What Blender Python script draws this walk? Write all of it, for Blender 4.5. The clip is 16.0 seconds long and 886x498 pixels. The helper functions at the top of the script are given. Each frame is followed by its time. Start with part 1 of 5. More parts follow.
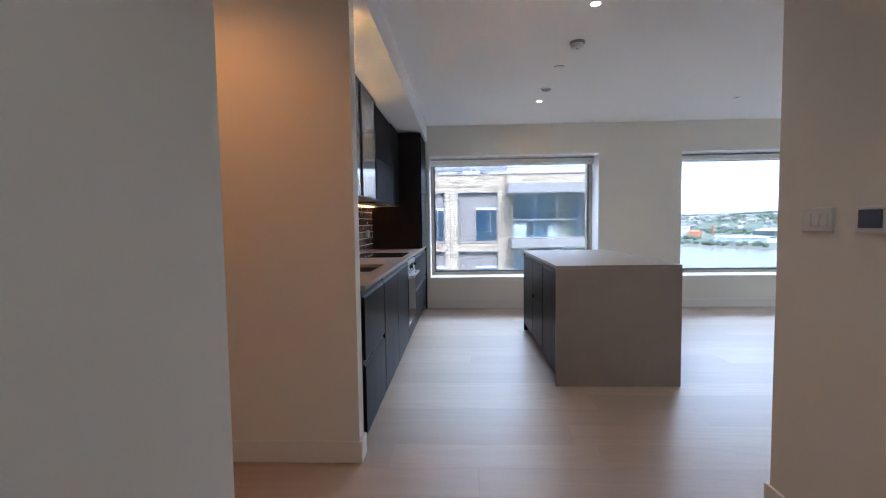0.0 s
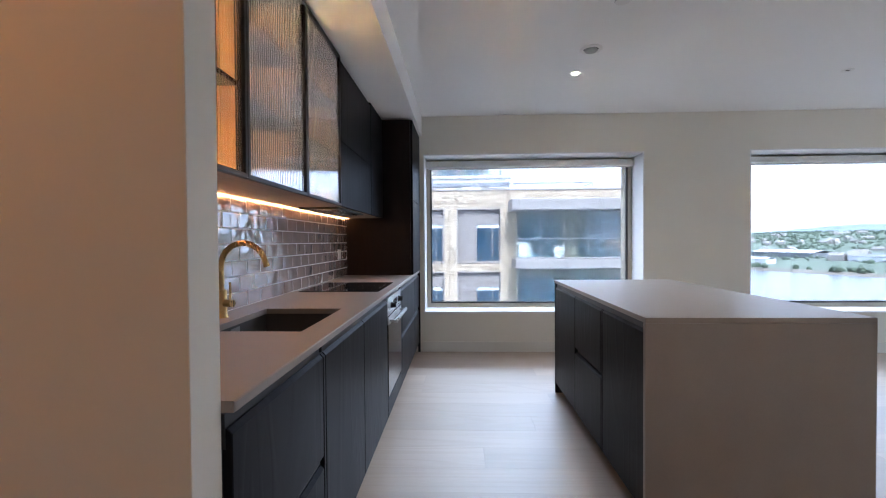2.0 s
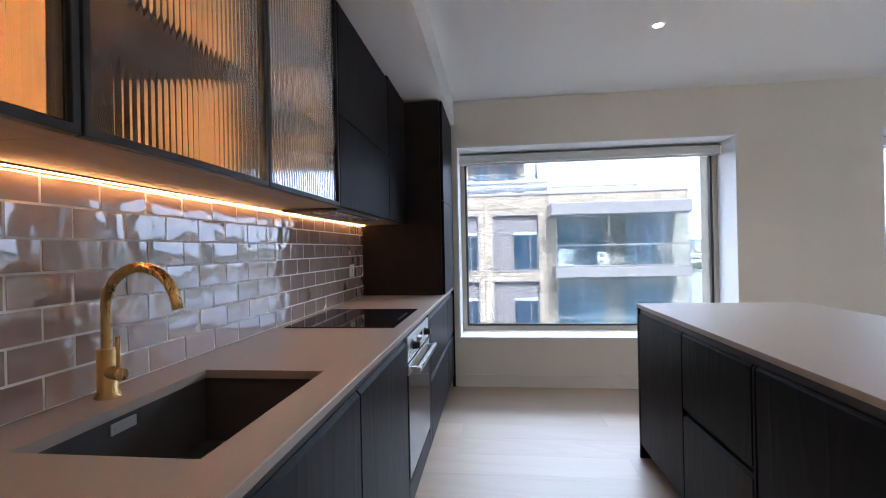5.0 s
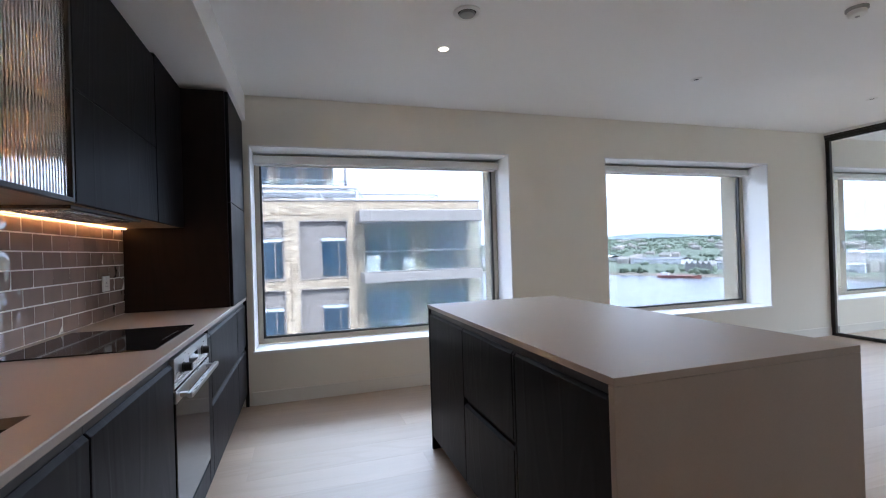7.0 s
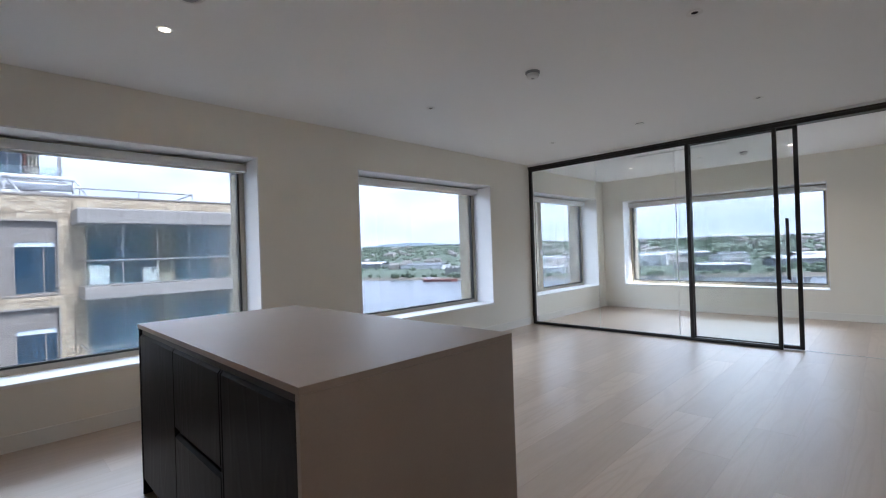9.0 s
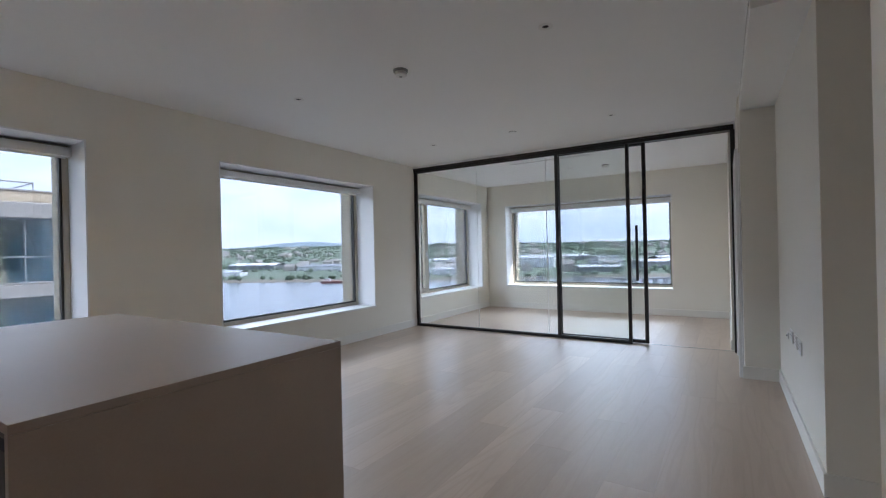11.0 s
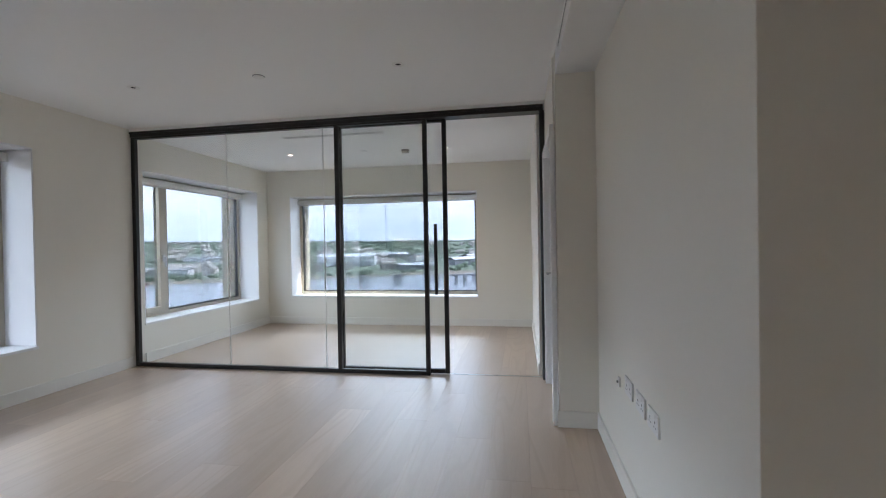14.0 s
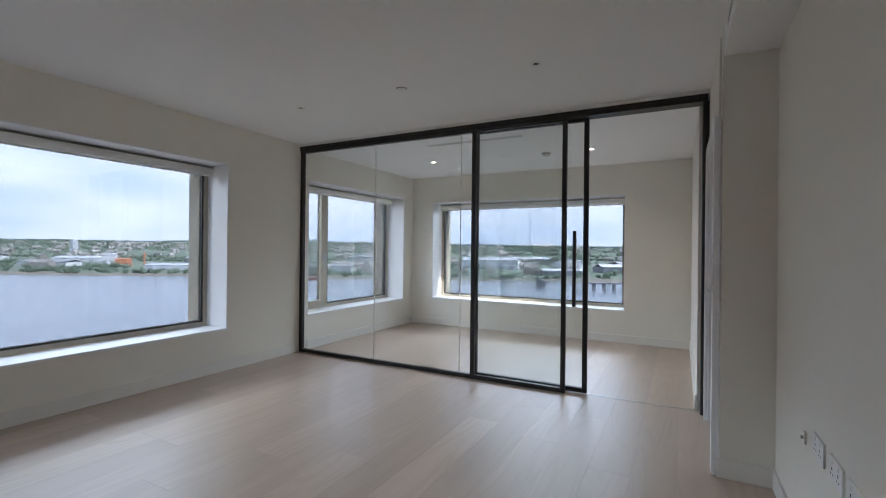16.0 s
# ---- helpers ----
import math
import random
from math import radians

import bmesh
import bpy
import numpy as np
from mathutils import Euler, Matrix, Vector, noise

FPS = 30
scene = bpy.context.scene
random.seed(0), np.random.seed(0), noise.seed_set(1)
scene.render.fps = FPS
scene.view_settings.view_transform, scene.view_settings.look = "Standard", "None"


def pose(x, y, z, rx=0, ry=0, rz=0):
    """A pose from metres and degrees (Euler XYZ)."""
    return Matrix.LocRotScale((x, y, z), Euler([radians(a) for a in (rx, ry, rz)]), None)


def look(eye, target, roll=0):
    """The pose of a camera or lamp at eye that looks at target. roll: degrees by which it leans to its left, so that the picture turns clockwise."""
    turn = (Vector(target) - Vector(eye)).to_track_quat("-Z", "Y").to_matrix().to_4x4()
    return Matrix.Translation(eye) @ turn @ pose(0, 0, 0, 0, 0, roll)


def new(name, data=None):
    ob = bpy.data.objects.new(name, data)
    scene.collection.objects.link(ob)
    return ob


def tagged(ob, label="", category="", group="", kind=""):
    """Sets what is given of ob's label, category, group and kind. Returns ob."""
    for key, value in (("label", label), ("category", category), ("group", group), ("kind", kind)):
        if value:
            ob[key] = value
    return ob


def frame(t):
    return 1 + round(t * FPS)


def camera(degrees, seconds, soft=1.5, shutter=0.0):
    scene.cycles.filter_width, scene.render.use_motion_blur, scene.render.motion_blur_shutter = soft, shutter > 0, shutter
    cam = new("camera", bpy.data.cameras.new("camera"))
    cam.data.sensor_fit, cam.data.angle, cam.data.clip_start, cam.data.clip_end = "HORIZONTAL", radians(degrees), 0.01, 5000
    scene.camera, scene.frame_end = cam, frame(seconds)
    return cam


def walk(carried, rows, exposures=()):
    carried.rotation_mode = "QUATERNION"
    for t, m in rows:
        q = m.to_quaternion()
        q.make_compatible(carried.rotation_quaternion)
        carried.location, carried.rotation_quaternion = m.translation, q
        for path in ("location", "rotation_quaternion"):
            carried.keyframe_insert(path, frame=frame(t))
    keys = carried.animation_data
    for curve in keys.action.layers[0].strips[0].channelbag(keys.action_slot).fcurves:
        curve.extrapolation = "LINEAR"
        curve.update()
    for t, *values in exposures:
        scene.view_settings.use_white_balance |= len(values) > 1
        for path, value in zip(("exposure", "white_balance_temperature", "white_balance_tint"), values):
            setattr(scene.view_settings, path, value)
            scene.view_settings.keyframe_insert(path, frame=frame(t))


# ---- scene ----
cam = camera(89.2, 16.0, 1.1)
PATH = [
    (0, (0.484, 0.007, 1.227), (0.398, 2.002, 1.109), -0.8),
    (0.5, (0.445, 0.38, 1.211), (0.363, 2.376, 1.112), -0.9),
    (1, (0.426, 0.767, 1.23), (0.353, 2.764, 1.147), -1.1),
    (1.5, (0.448, 1.144, 1.22), (0.372, 3.142, 1.168), -0.9),
    (2, (0.424, 1.465, 1.215), (0.345, 3.463, 1.18), -0.4),
    (2.5, (0.363, 1.779, 1.222), (0.265, 3.777, 1.215), -0.3),
    (3, (0.351, 1.988, 1.223), (-0.046, 3.948, 1.235), 0.4),
    (3.2, (0.348, 2.056, 1.224), (-0.229, 3.971, 1.254), 0.5),
    (5.3, (0.356, 2.35, 1.24), (0.255, 4.347, 1.24), -1.3),
    (5.5, (0.364, 2.36, 1.238), (0.358, 4.36, 1.239), -1.3),
    (6, (0.398, 2.357, 1.238), (0.603, 4.347, 1.243), -1.5),
    (6.5, (0.415, 2.36, 1.23), (0.814, 4.32, 1.239), -1.6),
    (7, (0.44, 2.355, 1.23), (1.031, 4.266, 1.239), -1.8),
    (7.5, (0.464, 2.342, 1.229), (1.289, 4.164, 1.237), -1.8),
    (8, (0.493, 2.302, 1.236), (1.566, 3.989, 1.239), -1.8),
    (8.5, (0.558, 2.277, 1.23), (1.825, 3.825, 1.238), -1.8),
    (9, (0.625, 2.236, 1.233), (2.044, 3.644, 1.241), -1.9),
    (11.3, (1.005, 2.097, 1.224), (2.761, 3.054, 1.22), -1.4),
    (11.5, (1.123, 2.119, 1.223), (2.928, 2.982, 1.213), -1.5),
    (12, (1.41, 2.262, 1.272), (3.314, 2.873, 1.246), -1.5),
    (12.5, (1.753, 2.283, 1.264), (3.697, 2.754, 1.23), -1.6),
    (13, (2.092, 2.271, 1.27), (4.058, 2.635, 1.237), -1.6),
    (13.5, (2.391, 2.235, 1.277), (4.364, 2.562, 1.247), -1.5),
    (14, (2.588, 2.224, 1.271), (4.558, 2.563, 1.25), -1.0),
    (14.5, (2.706, 2.185, 1.282), (4.628, 2.738, 1.269), -0.1),
    (15, (2.736, 2.172, 1.291), (4.594, 2.913, 1.282), 0.4),
    (15.5, (2.733, 2.176, 1.295), (4.544, 3.026, 1.291), 0.6),
    (16, (2.723, 2.18, 1.295), (4.49, 3.116, 1.295), 0.6),
]
# ---- exposure along the walk ----
EXPOSURES = [(0, 5.0, 5500, 10), (1.2, 4.92, 5550, 10), (3, 5.2, 5600, 10), (5.5, 5.0, 5700, 10), (7, 4.8, 5750, 10), (9, 4.4, 5850, 10), (12, 4.2, 5900, 10), (13.5, 4.35, 6000, 10), (14.5, 4.2, 6000, 10), (16, 4.0, 6000, 10)]
walk(cam, [(t, look(eye, target, roll)) for t, eye, target, roll in PATH], EXPOSURES)

# ---- world and sun ----
SKY_STRENGTH = 0.15
world = bpy.data.worlds.new("world")
scene.world = world
world.use_nodes = True
wn, wl = world.node_tree.nodes, world.node_tree.links
sky = wn.new("ShaderNodeTexSky")
sky.sky_type = "NISHITA"
sky.sun_disc = False
sky.sun_elevation = radians(42)
sky.sun_rotation = radians(200)
w_co = wn.new("ShaderNodeTexCoord")
w_map = wn.new("ShaderNodeMapping")
w_map.inputs["Scale"].default_value = (1.0, 1.0, 3.2)
w_noise = wn.new("ShaderNodeTexNoise")
w_noise.inputs["Scale"].default_value = 4.2
w_noise.inputs["Detail"].default_value = 9
w_noise.inputs["Roughness"].default_value = 0.56
w_ramp = wn.new("ShaderNodeValToRGB")
w_ramp.color_ramp.elements[0].position = 0.10
w_ramp.color_ramp.elements[1].position = 0.30
w_shade = wn.new("ShaderNodeTexNoise")
w_shade.inputs["Scale"].default_value = 5.5
w_shade.inputs["Detail"].default_value = 6
w_tone = wn.new("ShaderNodeMix")
w_tone.data_type = "RGBA"
w_tone.inputs["A"].default_value = (2.75, 3.2, 4.05, 1)
w_tone.inputs["B"].default_value = (3.85, 4.0, 4.3, 1)
w_mix = wn.new("ShaderNodeMix")
w_mix.data_type = "RGBA"
wl.new(w_co.outputs["Generated"], w_map.inputs["Vector"])
wl.new(w_map.outputs["Vector"], w_noise.inputs["Vector"])
wl.new(w_map.outputs["Vector"], w_shade.inputs["Vector"])
wl.new(w_noise.outputs["Fac"], w_ramp.inputs["Fac"])
wl.new(w_ramp.outputs["Color"], w_mix.inputs["Factor"])
w_con = wn.new("ShaderNodeMapRange")
w_con.inputs["From Min"].default_value, w_con.inputs["From Max"].default_value = 0.33, 0.66
wl.new(w_shade.outputs["Fac"], w_con.inputs["Value"])
wl.new(w_con.outputs[0], w_tone.inputs["Factor"])
wl.new(sky.outputs["Color"], w_mix.inputs["A"])
wl.new(w_tone.outputs["Result"], w_mix.inputs["B"])
w_bg = wn["Background"]
w_bg.inputs["Strength"].default_value = SKY_STRENGTH
# a thin overcast sky, a little brighter overhead than at the horizon
w_sep = wn.new("ShaderNodeSeparateXYZ")
w_up = wn.new("ShaderNodeMapRange")
w_up.inputs["To Min"].default_value, w_up.inputs["To Max"].default_value = 1.6, 2.25
w_scale = wn.new("ShaderNodeVectorMath")
w_scale.operation = "SCALE"
wl.new(w_co.outputs["Generated"], w_sep.inputs[0])
wl.new(w_sep.outputs["Z"], w_up.inputs["Value"])
wl.new(w_mix.outputs["Result"], w_scale.inputs[0])
wl.new(w_up.outputs[0], w_scale.inputs["Scale"])
wl.new(w_scale.outputs[0], w_bg.inputs["Color"])

sun_data = bpy.data.lights.new("sun", "SUN")
sun_data.energy = 3.4
sun_data.angle = radians(14)
sun_data.color = (1.0, 0.95, 0.88)
sun = new("sun", sun_data)
sun.matrix_world = look((0, -30, 60), (-9, 22, 0))

# area lamps added outside each window, above the line of sight, as stand-in skylight
def window_fill(eye, target, width, depth, watts, spread):
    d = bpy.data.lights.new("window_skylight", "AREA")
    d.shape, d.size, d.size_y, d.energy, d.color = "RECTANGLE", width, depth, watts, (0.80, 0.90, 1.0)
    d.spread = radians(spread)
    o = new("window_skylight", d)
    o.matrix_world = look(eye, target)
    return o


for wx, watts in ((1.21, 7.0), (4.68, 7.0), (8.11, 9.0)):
    window_fill((wx, 12.4, 4.35), (wx, 4.0, 1.2), 3.3, 1.6, watts, 110)
window_fill((15.1, 4.43, 3.85), (7.2, 4.43, 1.2), 5.0, 1.6, 15.0, 120)

WARM = (1.0, 0.46, 0.15)
LAMP = (1.0, 0.90, 0.78)


def spot_lamp(x, y, z, watts, size=140, colour=LAMP):
    d = bpy.data.lights.new("downlight_lamp", "SPOT")
    d.energy, d.spot_size, d.spot_blend, d.shadow_soft_size, d.color = watts, radians(size), 0.8, 0.03, colour
    o = new("downlight_lamp", d)
    o.location = (x, y, z)
    return o


# ---- mesh helpers ----
def add_box(bm, x0, x1, y0, y1, z0, z1):
    v = [bm.verts.new(p) for p in ((x0, y0, z0), (x1, y0, z0), (x1, y1, z0), (x0, y1, z0), (x0, y0, z1), (x1, y0, z1), (x1, y1, z1), (x0, y1, z1))]
    for f in ((3, 2, 1, 0), (4, 5, 6, 7), (0, 1, 5, 4), (1, 2, 6, 5), (2, 3, 7, 6), (3, 0, 4, 7)):
        bm.faces.new([v[i] for i in f])
    return bm


def box(x0, x1, y0, y1, z0, z1, bevel=0.0, segments=2):
    bm = add_box(bmesh.new(), x0, x1, y0, y1, z0, z1)
    if bevel:
        bmesh.ops.bevel(bm, geom=bm.edges[:], offset=bevel, segments=segments, affect="EDGES", profile=0.6)
    return bm


def boxes(*rows):
    bm = bmesh.new()
    for r in rows:
        add_box(bm, *r)
    return bm


def tray(x0, x1, y0, y1, z0, z1, t, axis="z"):
    """An open box with walls of thickness t; it opens to +z, or to +x with axis x."""
    bm = bmesh.new()
    if axis == "x":
        x0, x1, z0, z1 = z0, z1, x0, x1
    outer, inner = (x0, x1, y0, y1), (x0 + t, x1 - t, y0 + t, y1 - t)

    def ring(r, z):
        return [bm.verts.new((x, y, z) if axis == "z" else (z, y, x)) for x, y in ((r[0], r[2]), (r[1], r[2]), (r[1], r[3]), (r[0], r[3]))]

    a, b, c, d = ring(outer, z0), ring(outer, z1), ring(inner, z1), ring(inner, z0 + t)
    for p, q in ((a, b), (b, c), (c, d)):
        for i in range(4):
            bm.faces.new((p[i], p[(i + 1) % 4], q[(i + 1) % 4], q[i]))
    bm.faces.new(a)
    bm.faces.new(d)
    bmesh.ops.recalc_face_normals(bm, faces=bm.faces[:])
    return bm


def ring_frame(x0, x1, y0, y1, z0, z1, width):
    """A closed rectangular frame in the y-z plane, one connected piece."""
    bm = bmesh.new()
    loops = []
    for x in (x0, x1):
        for d in (0.0, width):
            loops.append([bm.verts.new((x, y, z)) for y, z in ((y0 + d, z0 + d), (y1 - d, z0 + d), (y1 - d, z1 - d), (y0 + d, z1 - d))])
    for p, q in ((0, 1), (2, 3), (0, 2), (1, 3)):
        for i in range(4):
            k = (i + 1) % 4
            bm.faces.new((loops[p][i], loops[p][k], loops[q][k], loops[q][i]))
    bmesh.ops.recalc_face_normals(bm, faces=bm.faces[:])
    bmesh.ops.bevel(bm, geom=bm.edges[:], offset=0.0015, segments=1, affect="EDGES")
    return bm


def merge(bm, other):
    m = bpy.data.meshes.new("tmp")
    other.to_mesh(m)
    bm.from_mesh(m)
    other.free()
    bpy.data.meshes.remove(m)
    return bm


def lathe(profile, steps=32, cap=True):
    """A body of revolution round z from (radius, height) pairs."""
    bm = bmesh.new()
    rings = []
    for r, z in profile:
        rings.append([bm.verts.new((r * math.cos(2 * math.pi * i / steps), r * math.sin(2 * math.pi * i / steps), z)) for i in range(steps)])
    for a, b in zip(rings, rings[1:]):
        for i in range(steps):
            bm.faces.new((a[i], a[(i + 1) % steps], b[(i + 1) % steps], b[i]))
    if cap:
        bm.faces.new(rings[0][::-1])
        bm.faces.new(rings[-1])
    bmesh.ops.recalc_face_normals(bm, faces=bm.faces[:])
    return bm


def tube(points, radius, steps=16):
    """A round bar along a line of points."""
    bm = bmesh.new()
    rings = []
    pts = [Vector(p) for p in points]
    side = None
    for i, p in enumerate(pts):
        d = (pts[min(i + 1, len(pts) - 1)] - pts[max(i - 1, 0)]).normalized()
        if side is None:
            side = d.orthogonal().normalized()
        side = (side - d * side.dot(d)).normalized()
        up = d.cross(side)
        rings.append([bm.verts.new(p + radius * (math.cos(2 * math.pi * k / steps) * side + math.sin(2 * math.pi * k / steps) * up)) for k in range(steps)])
    for a, b in zip(rings, rings[1:]):
        for k in range(steps):
            bm.faces.new((a[k], a[(k + 1) % steps], b[(k + 1) % steps], b[k]))
    bm.faces.new(rings[0][::-1])
    bm.faces.new(rings[-1])
    bmesh.ops.recalc_face_normals(bm, faces=bm.faces[:])
    return bm


def mesh_of(name, bm, material, smooth=False):
    me = bpy.data.meshes.new(name)
    bm.to_mesh(me)
    bm.free()
    me.materials.append(material)
    if smooth:
        for p in me.polygons:
            p.use_smooth = True
        me.set_sharp_from_angle(angle=radians(35))
    return me


def part(name, bm, material, parent=None, label="", smooth=False, shadow=True):
    ob = new(name, mesh_of(name, bm, material, smooth))
    if parent is not None:
        ob.parent = parent
        ob.matrix_parent_inverse = parent.matrix_basis.inverted()
    if label:
        ob["label"] = label
    if not shadow:
        ob.visible_shadow = False
    return ob


def structure(name, bm, material, label, category, smooth=False):
    return tagged(part(name, bm, material, None, smooth=smooth), label, category, kind="structure")


def thing(name, at, label, category, group="", kind=""):
    ob = new(name)
    ob.empty_display_size = 0.1
    ob.matrix_basis = Matrix.Translation(at)
    return tagged(ob, label, category, group, kind)


# ---- materials ----
def material(name, base, rough=0.5, metal=0.0, vary=0.06, scale=3.0, fine=60.0, bump=0.02, spec=0.5, piece=0.0, stretch=(1, 1, 1), coat=0.0, rough_vary=0.08, distance=0.003):
    m = bpy.data.materials.new(name)
    m.use_nodes = True
    n, l = m.node_tree.nodes, m.node_tree.links
    p = n["Principled BSDF"]
    p.inputs["Metallic"].default_value = metal
    p.inputs["Specular IOR Level"].default_value = spec
    p.inputs["Coat Weight"].default_value = coat
    p.inputs["Coat Roughness"].default_value = 0.06 if coat > 0.5 else 0.22
    co = n.new("ShaderNodeTexCoord")
    mp = n.new("ShaderNodeMapping")
    mp.inputs["Scale"].default_value = stretch
    info = n.new("ShaderNodeObjectInfo")
    shift = n.new("ShaderNodeVectorMath")
    shift.operation = "ADD"
    big = n.new("ShaderNodeMath")
    big.operation = "MULTIPLY"
    big.inputs[1].default_value = 37.0 if piece else 0.0
    l.new(info.outputs["Random"], big.inputs[0])
    l.new(co.outputs["Object"], shift.inputs[0])
    l.new(big.outputs[0], shift.inputs[1])
    l.new(shift.outputs[0], mp.inputs["Vector"])
    coarse, grain = n.new("ShaderNodeTexNoise"), n.new("ShaderNodeTexNoise")
    coarse.inputs["Scale"].default_value, grain.inputs["Scale"].default_value = scale, fine
    coarse.inputs["Detail"].default_value = 4
    grain.inputs["Detail"].default_value = 3
    l.new(mp.outputs[0], coarse.inputs["Vector"])
    l.new(mp.outputs[0], grain.inputs["Vector"])
    total = n.new("ShaderNodeMath")
    total.operation = "MULTIPLY_ADD"
    total.inputs[1].default_value = 0.65
    l.new(coarse.outputs["Fac"], total.inputs[0])
    half = n.new("ShaderNodeMath")
    half.operation = "MULTIPLY"
    half.inputs[1].default_value = 0.35
    l.new(grain.outputs["Fac"], half.inputs[0])
    l.new(half.outputs[0], total.inputs[2])
    tone = n.new("ShaderNodeMix")
    tone.data_type = "RGBA"
    tone.inputs["A"].default_value = (*[c * (1 - 2 * vary) for c in base], 1)
    tone.inputs["B"].default_value = (*[min(1, c * (1 + 2 * vary)) for c in base], 1)
    l.new(total.outputs[0], tone.inputs["Factor"])
    last = tone.outputs["Result"]
    if piece:
        hsv = n.new("ShaderNodeHueSaturation")
        val = n.new("ShaderNodeMapRange")
        val.inputs["To Min"].default_value, val.inputs["To Max"].default_value = 1 - piece, 1 + piece
        l.new(info.outputs["Random"], val.inputs["Value"])
        l.new(val.outputs[0], hsv.inputs["Value"])
        l.new(last, hsv.inputs["Color"])
        last = hsv.outputs["Color"]
    l.new(last, p.inputs["Base Color"])
    rr = n.new("ShaderNodeMapRange")
    rr.inputs["To Min"].default_value, rr.inputs["To Max"].default_value = max(0.02, rough - rough_vary), min(1, rough + rough_vary)
    l.new(total.outputs[0], rr.inputs["Value"])
    l.new(rr.outputs[0], p.inputs["Roughness"])
    if bump:
        b = n.new("ShaderNodeBump")
        b.inputs["Strength"].default_value = bump
        b.inputs["Distance"].default_value = distance
        l.new(grain.outputs["Fac"], b.inputs["Height"])
        l.new(b.outputs[0], p.inputs["Normal"])
    return m


def wood(name, base, dark, rough, stretch, bands, bump, piece=0.0, spec=0.5, line=0.5, coat=0.0):
    """Wood with long grain lines along the axis that stretch keeps low."""
    m = material(name, base, rough, vary=0.09, scale=1.2, fine=26, bump=0, spec=spec, piece=piece, stretch=stretch, coat=coat)
    n, l = m.node_tree.nodes, m.node_tree.links
    p = n["Principled BSDF"]
    mp = next(k for k in n if k.type == "MAPPING")
    rings = n.new("ShaderNodeTexNoise")
    rings.inputs["Scale"].default_value = bands
    rings.inputs["Detail"].default_value = 1.5
    rings.inputs["Distortion"].default_value = 0.6
    l.new(mp.outputs[0], rings.inputs["Vector"])
    many = n.new("ShaderNodeMath")
    many.operation = "MULTIPLY"
    many.inputs[1].default_value = 46.0
    l.new(rings.outputs["Fac"], many.inputs[0])
    wave = n.new("ShaderNodeMath")
    wave.operation = "SINE"
    l.new(many.outputs[0], wave.inputs[0])
    wave0 = wave
    wave = n.new("ShaderNodeMapRange")
    wave.inputs["From Min"].default_value, wave.inputs["From Max"].default_value = 0.1, 1.0
    l.new(wave0.outputs[0], wave.inputs["Value"])
    fade = n.new("ShaderNodeMath")
    fade.operation = "MULTIPLY"
    fade.inputs[1].default_value = line
    l.new(wave.outputs[0], fade.inputs[0])
    mix = n.new("ShaderNodeMix")
    mix.data_type = "RGBA"
    old = p.inputs["Base Color"].links[0].from_socket
    l.new(old, mix.inputs["A"])
    mix.inputs["B"].default_value = (*dark, 1)
    l.new(fade.outputs[0], mix.inputs["Factor"])
    l.new(mix.outputs["Result"], p.inputs["Base Color"])
    b = n.new("ShaderNodeBump")
    b.inputs["Strength"].default_value = bump
    b.inputs["Distance"].default_value = 0.002
    l.new(wave.outputs[0], b.inputs["Height"])
    l.new(b.outputs[0], p.inputs["Normal"])
    return m


def emitter(name, colour, strength):
    m = bpy.data.materials.new(name)
    m.use_nodes = True
    p = m.node_tree.nodes["Principled BSDF"]
    p.inputs["Base Color"].default_value = (*colour, 1)
    p.inputs["Emission Color"].default_value = (*colour, 1)
    p.inputs["Emission Strength"].default_value = strength
    return m


def clear_glass(name, tint, gloss=0.06, rough=0.0):
    """A thin pane: it lets the view through with a tint and reflects a little."""
    m = bpy.data.materials.new(name)
    m.use_nodes = True
    n, l = m.node_tree.nodes, m.node_tree.links
    n.remove(n["Principled BSDF"])
    t, g, mix = n.new("ShaderNodeBsdfTransparent"), n.new("ShaderNodeBsdfGlossy"), n.new("ShaderNodeMixShader")
    t.inputs["Color"].default_value = (*tint, 1)
    g.inputs["Roughness"].default_value = rough
    facing, power, amount = n.new("ShaderNodeLayerWeight"), n.new("ShaderNodeMath"), n.new("ShaderNodeMath")
    power.operation, amount.operation = "POWER", "MULTIPLY_ADD"
    power.inputs[1].default_value = 5.0
    amount.inputs[1].default_value, amount.inputs[2].default_value = 0.6, gloss
    l.new(facing.outputs["Facing"], power.inputs[0])
    l.new(power.outputs[0], amount.inputs[0])
    l.new(amount.outputs[0], mix.inputs["Fac"])
    l.new(t.outputs[0], mix.inputs[1])
    l.new(g.outputs[0], mix.inputs[2])
    l.new(mix.outputs[0], n["Material Output"].inputs["Surface"])
    return m


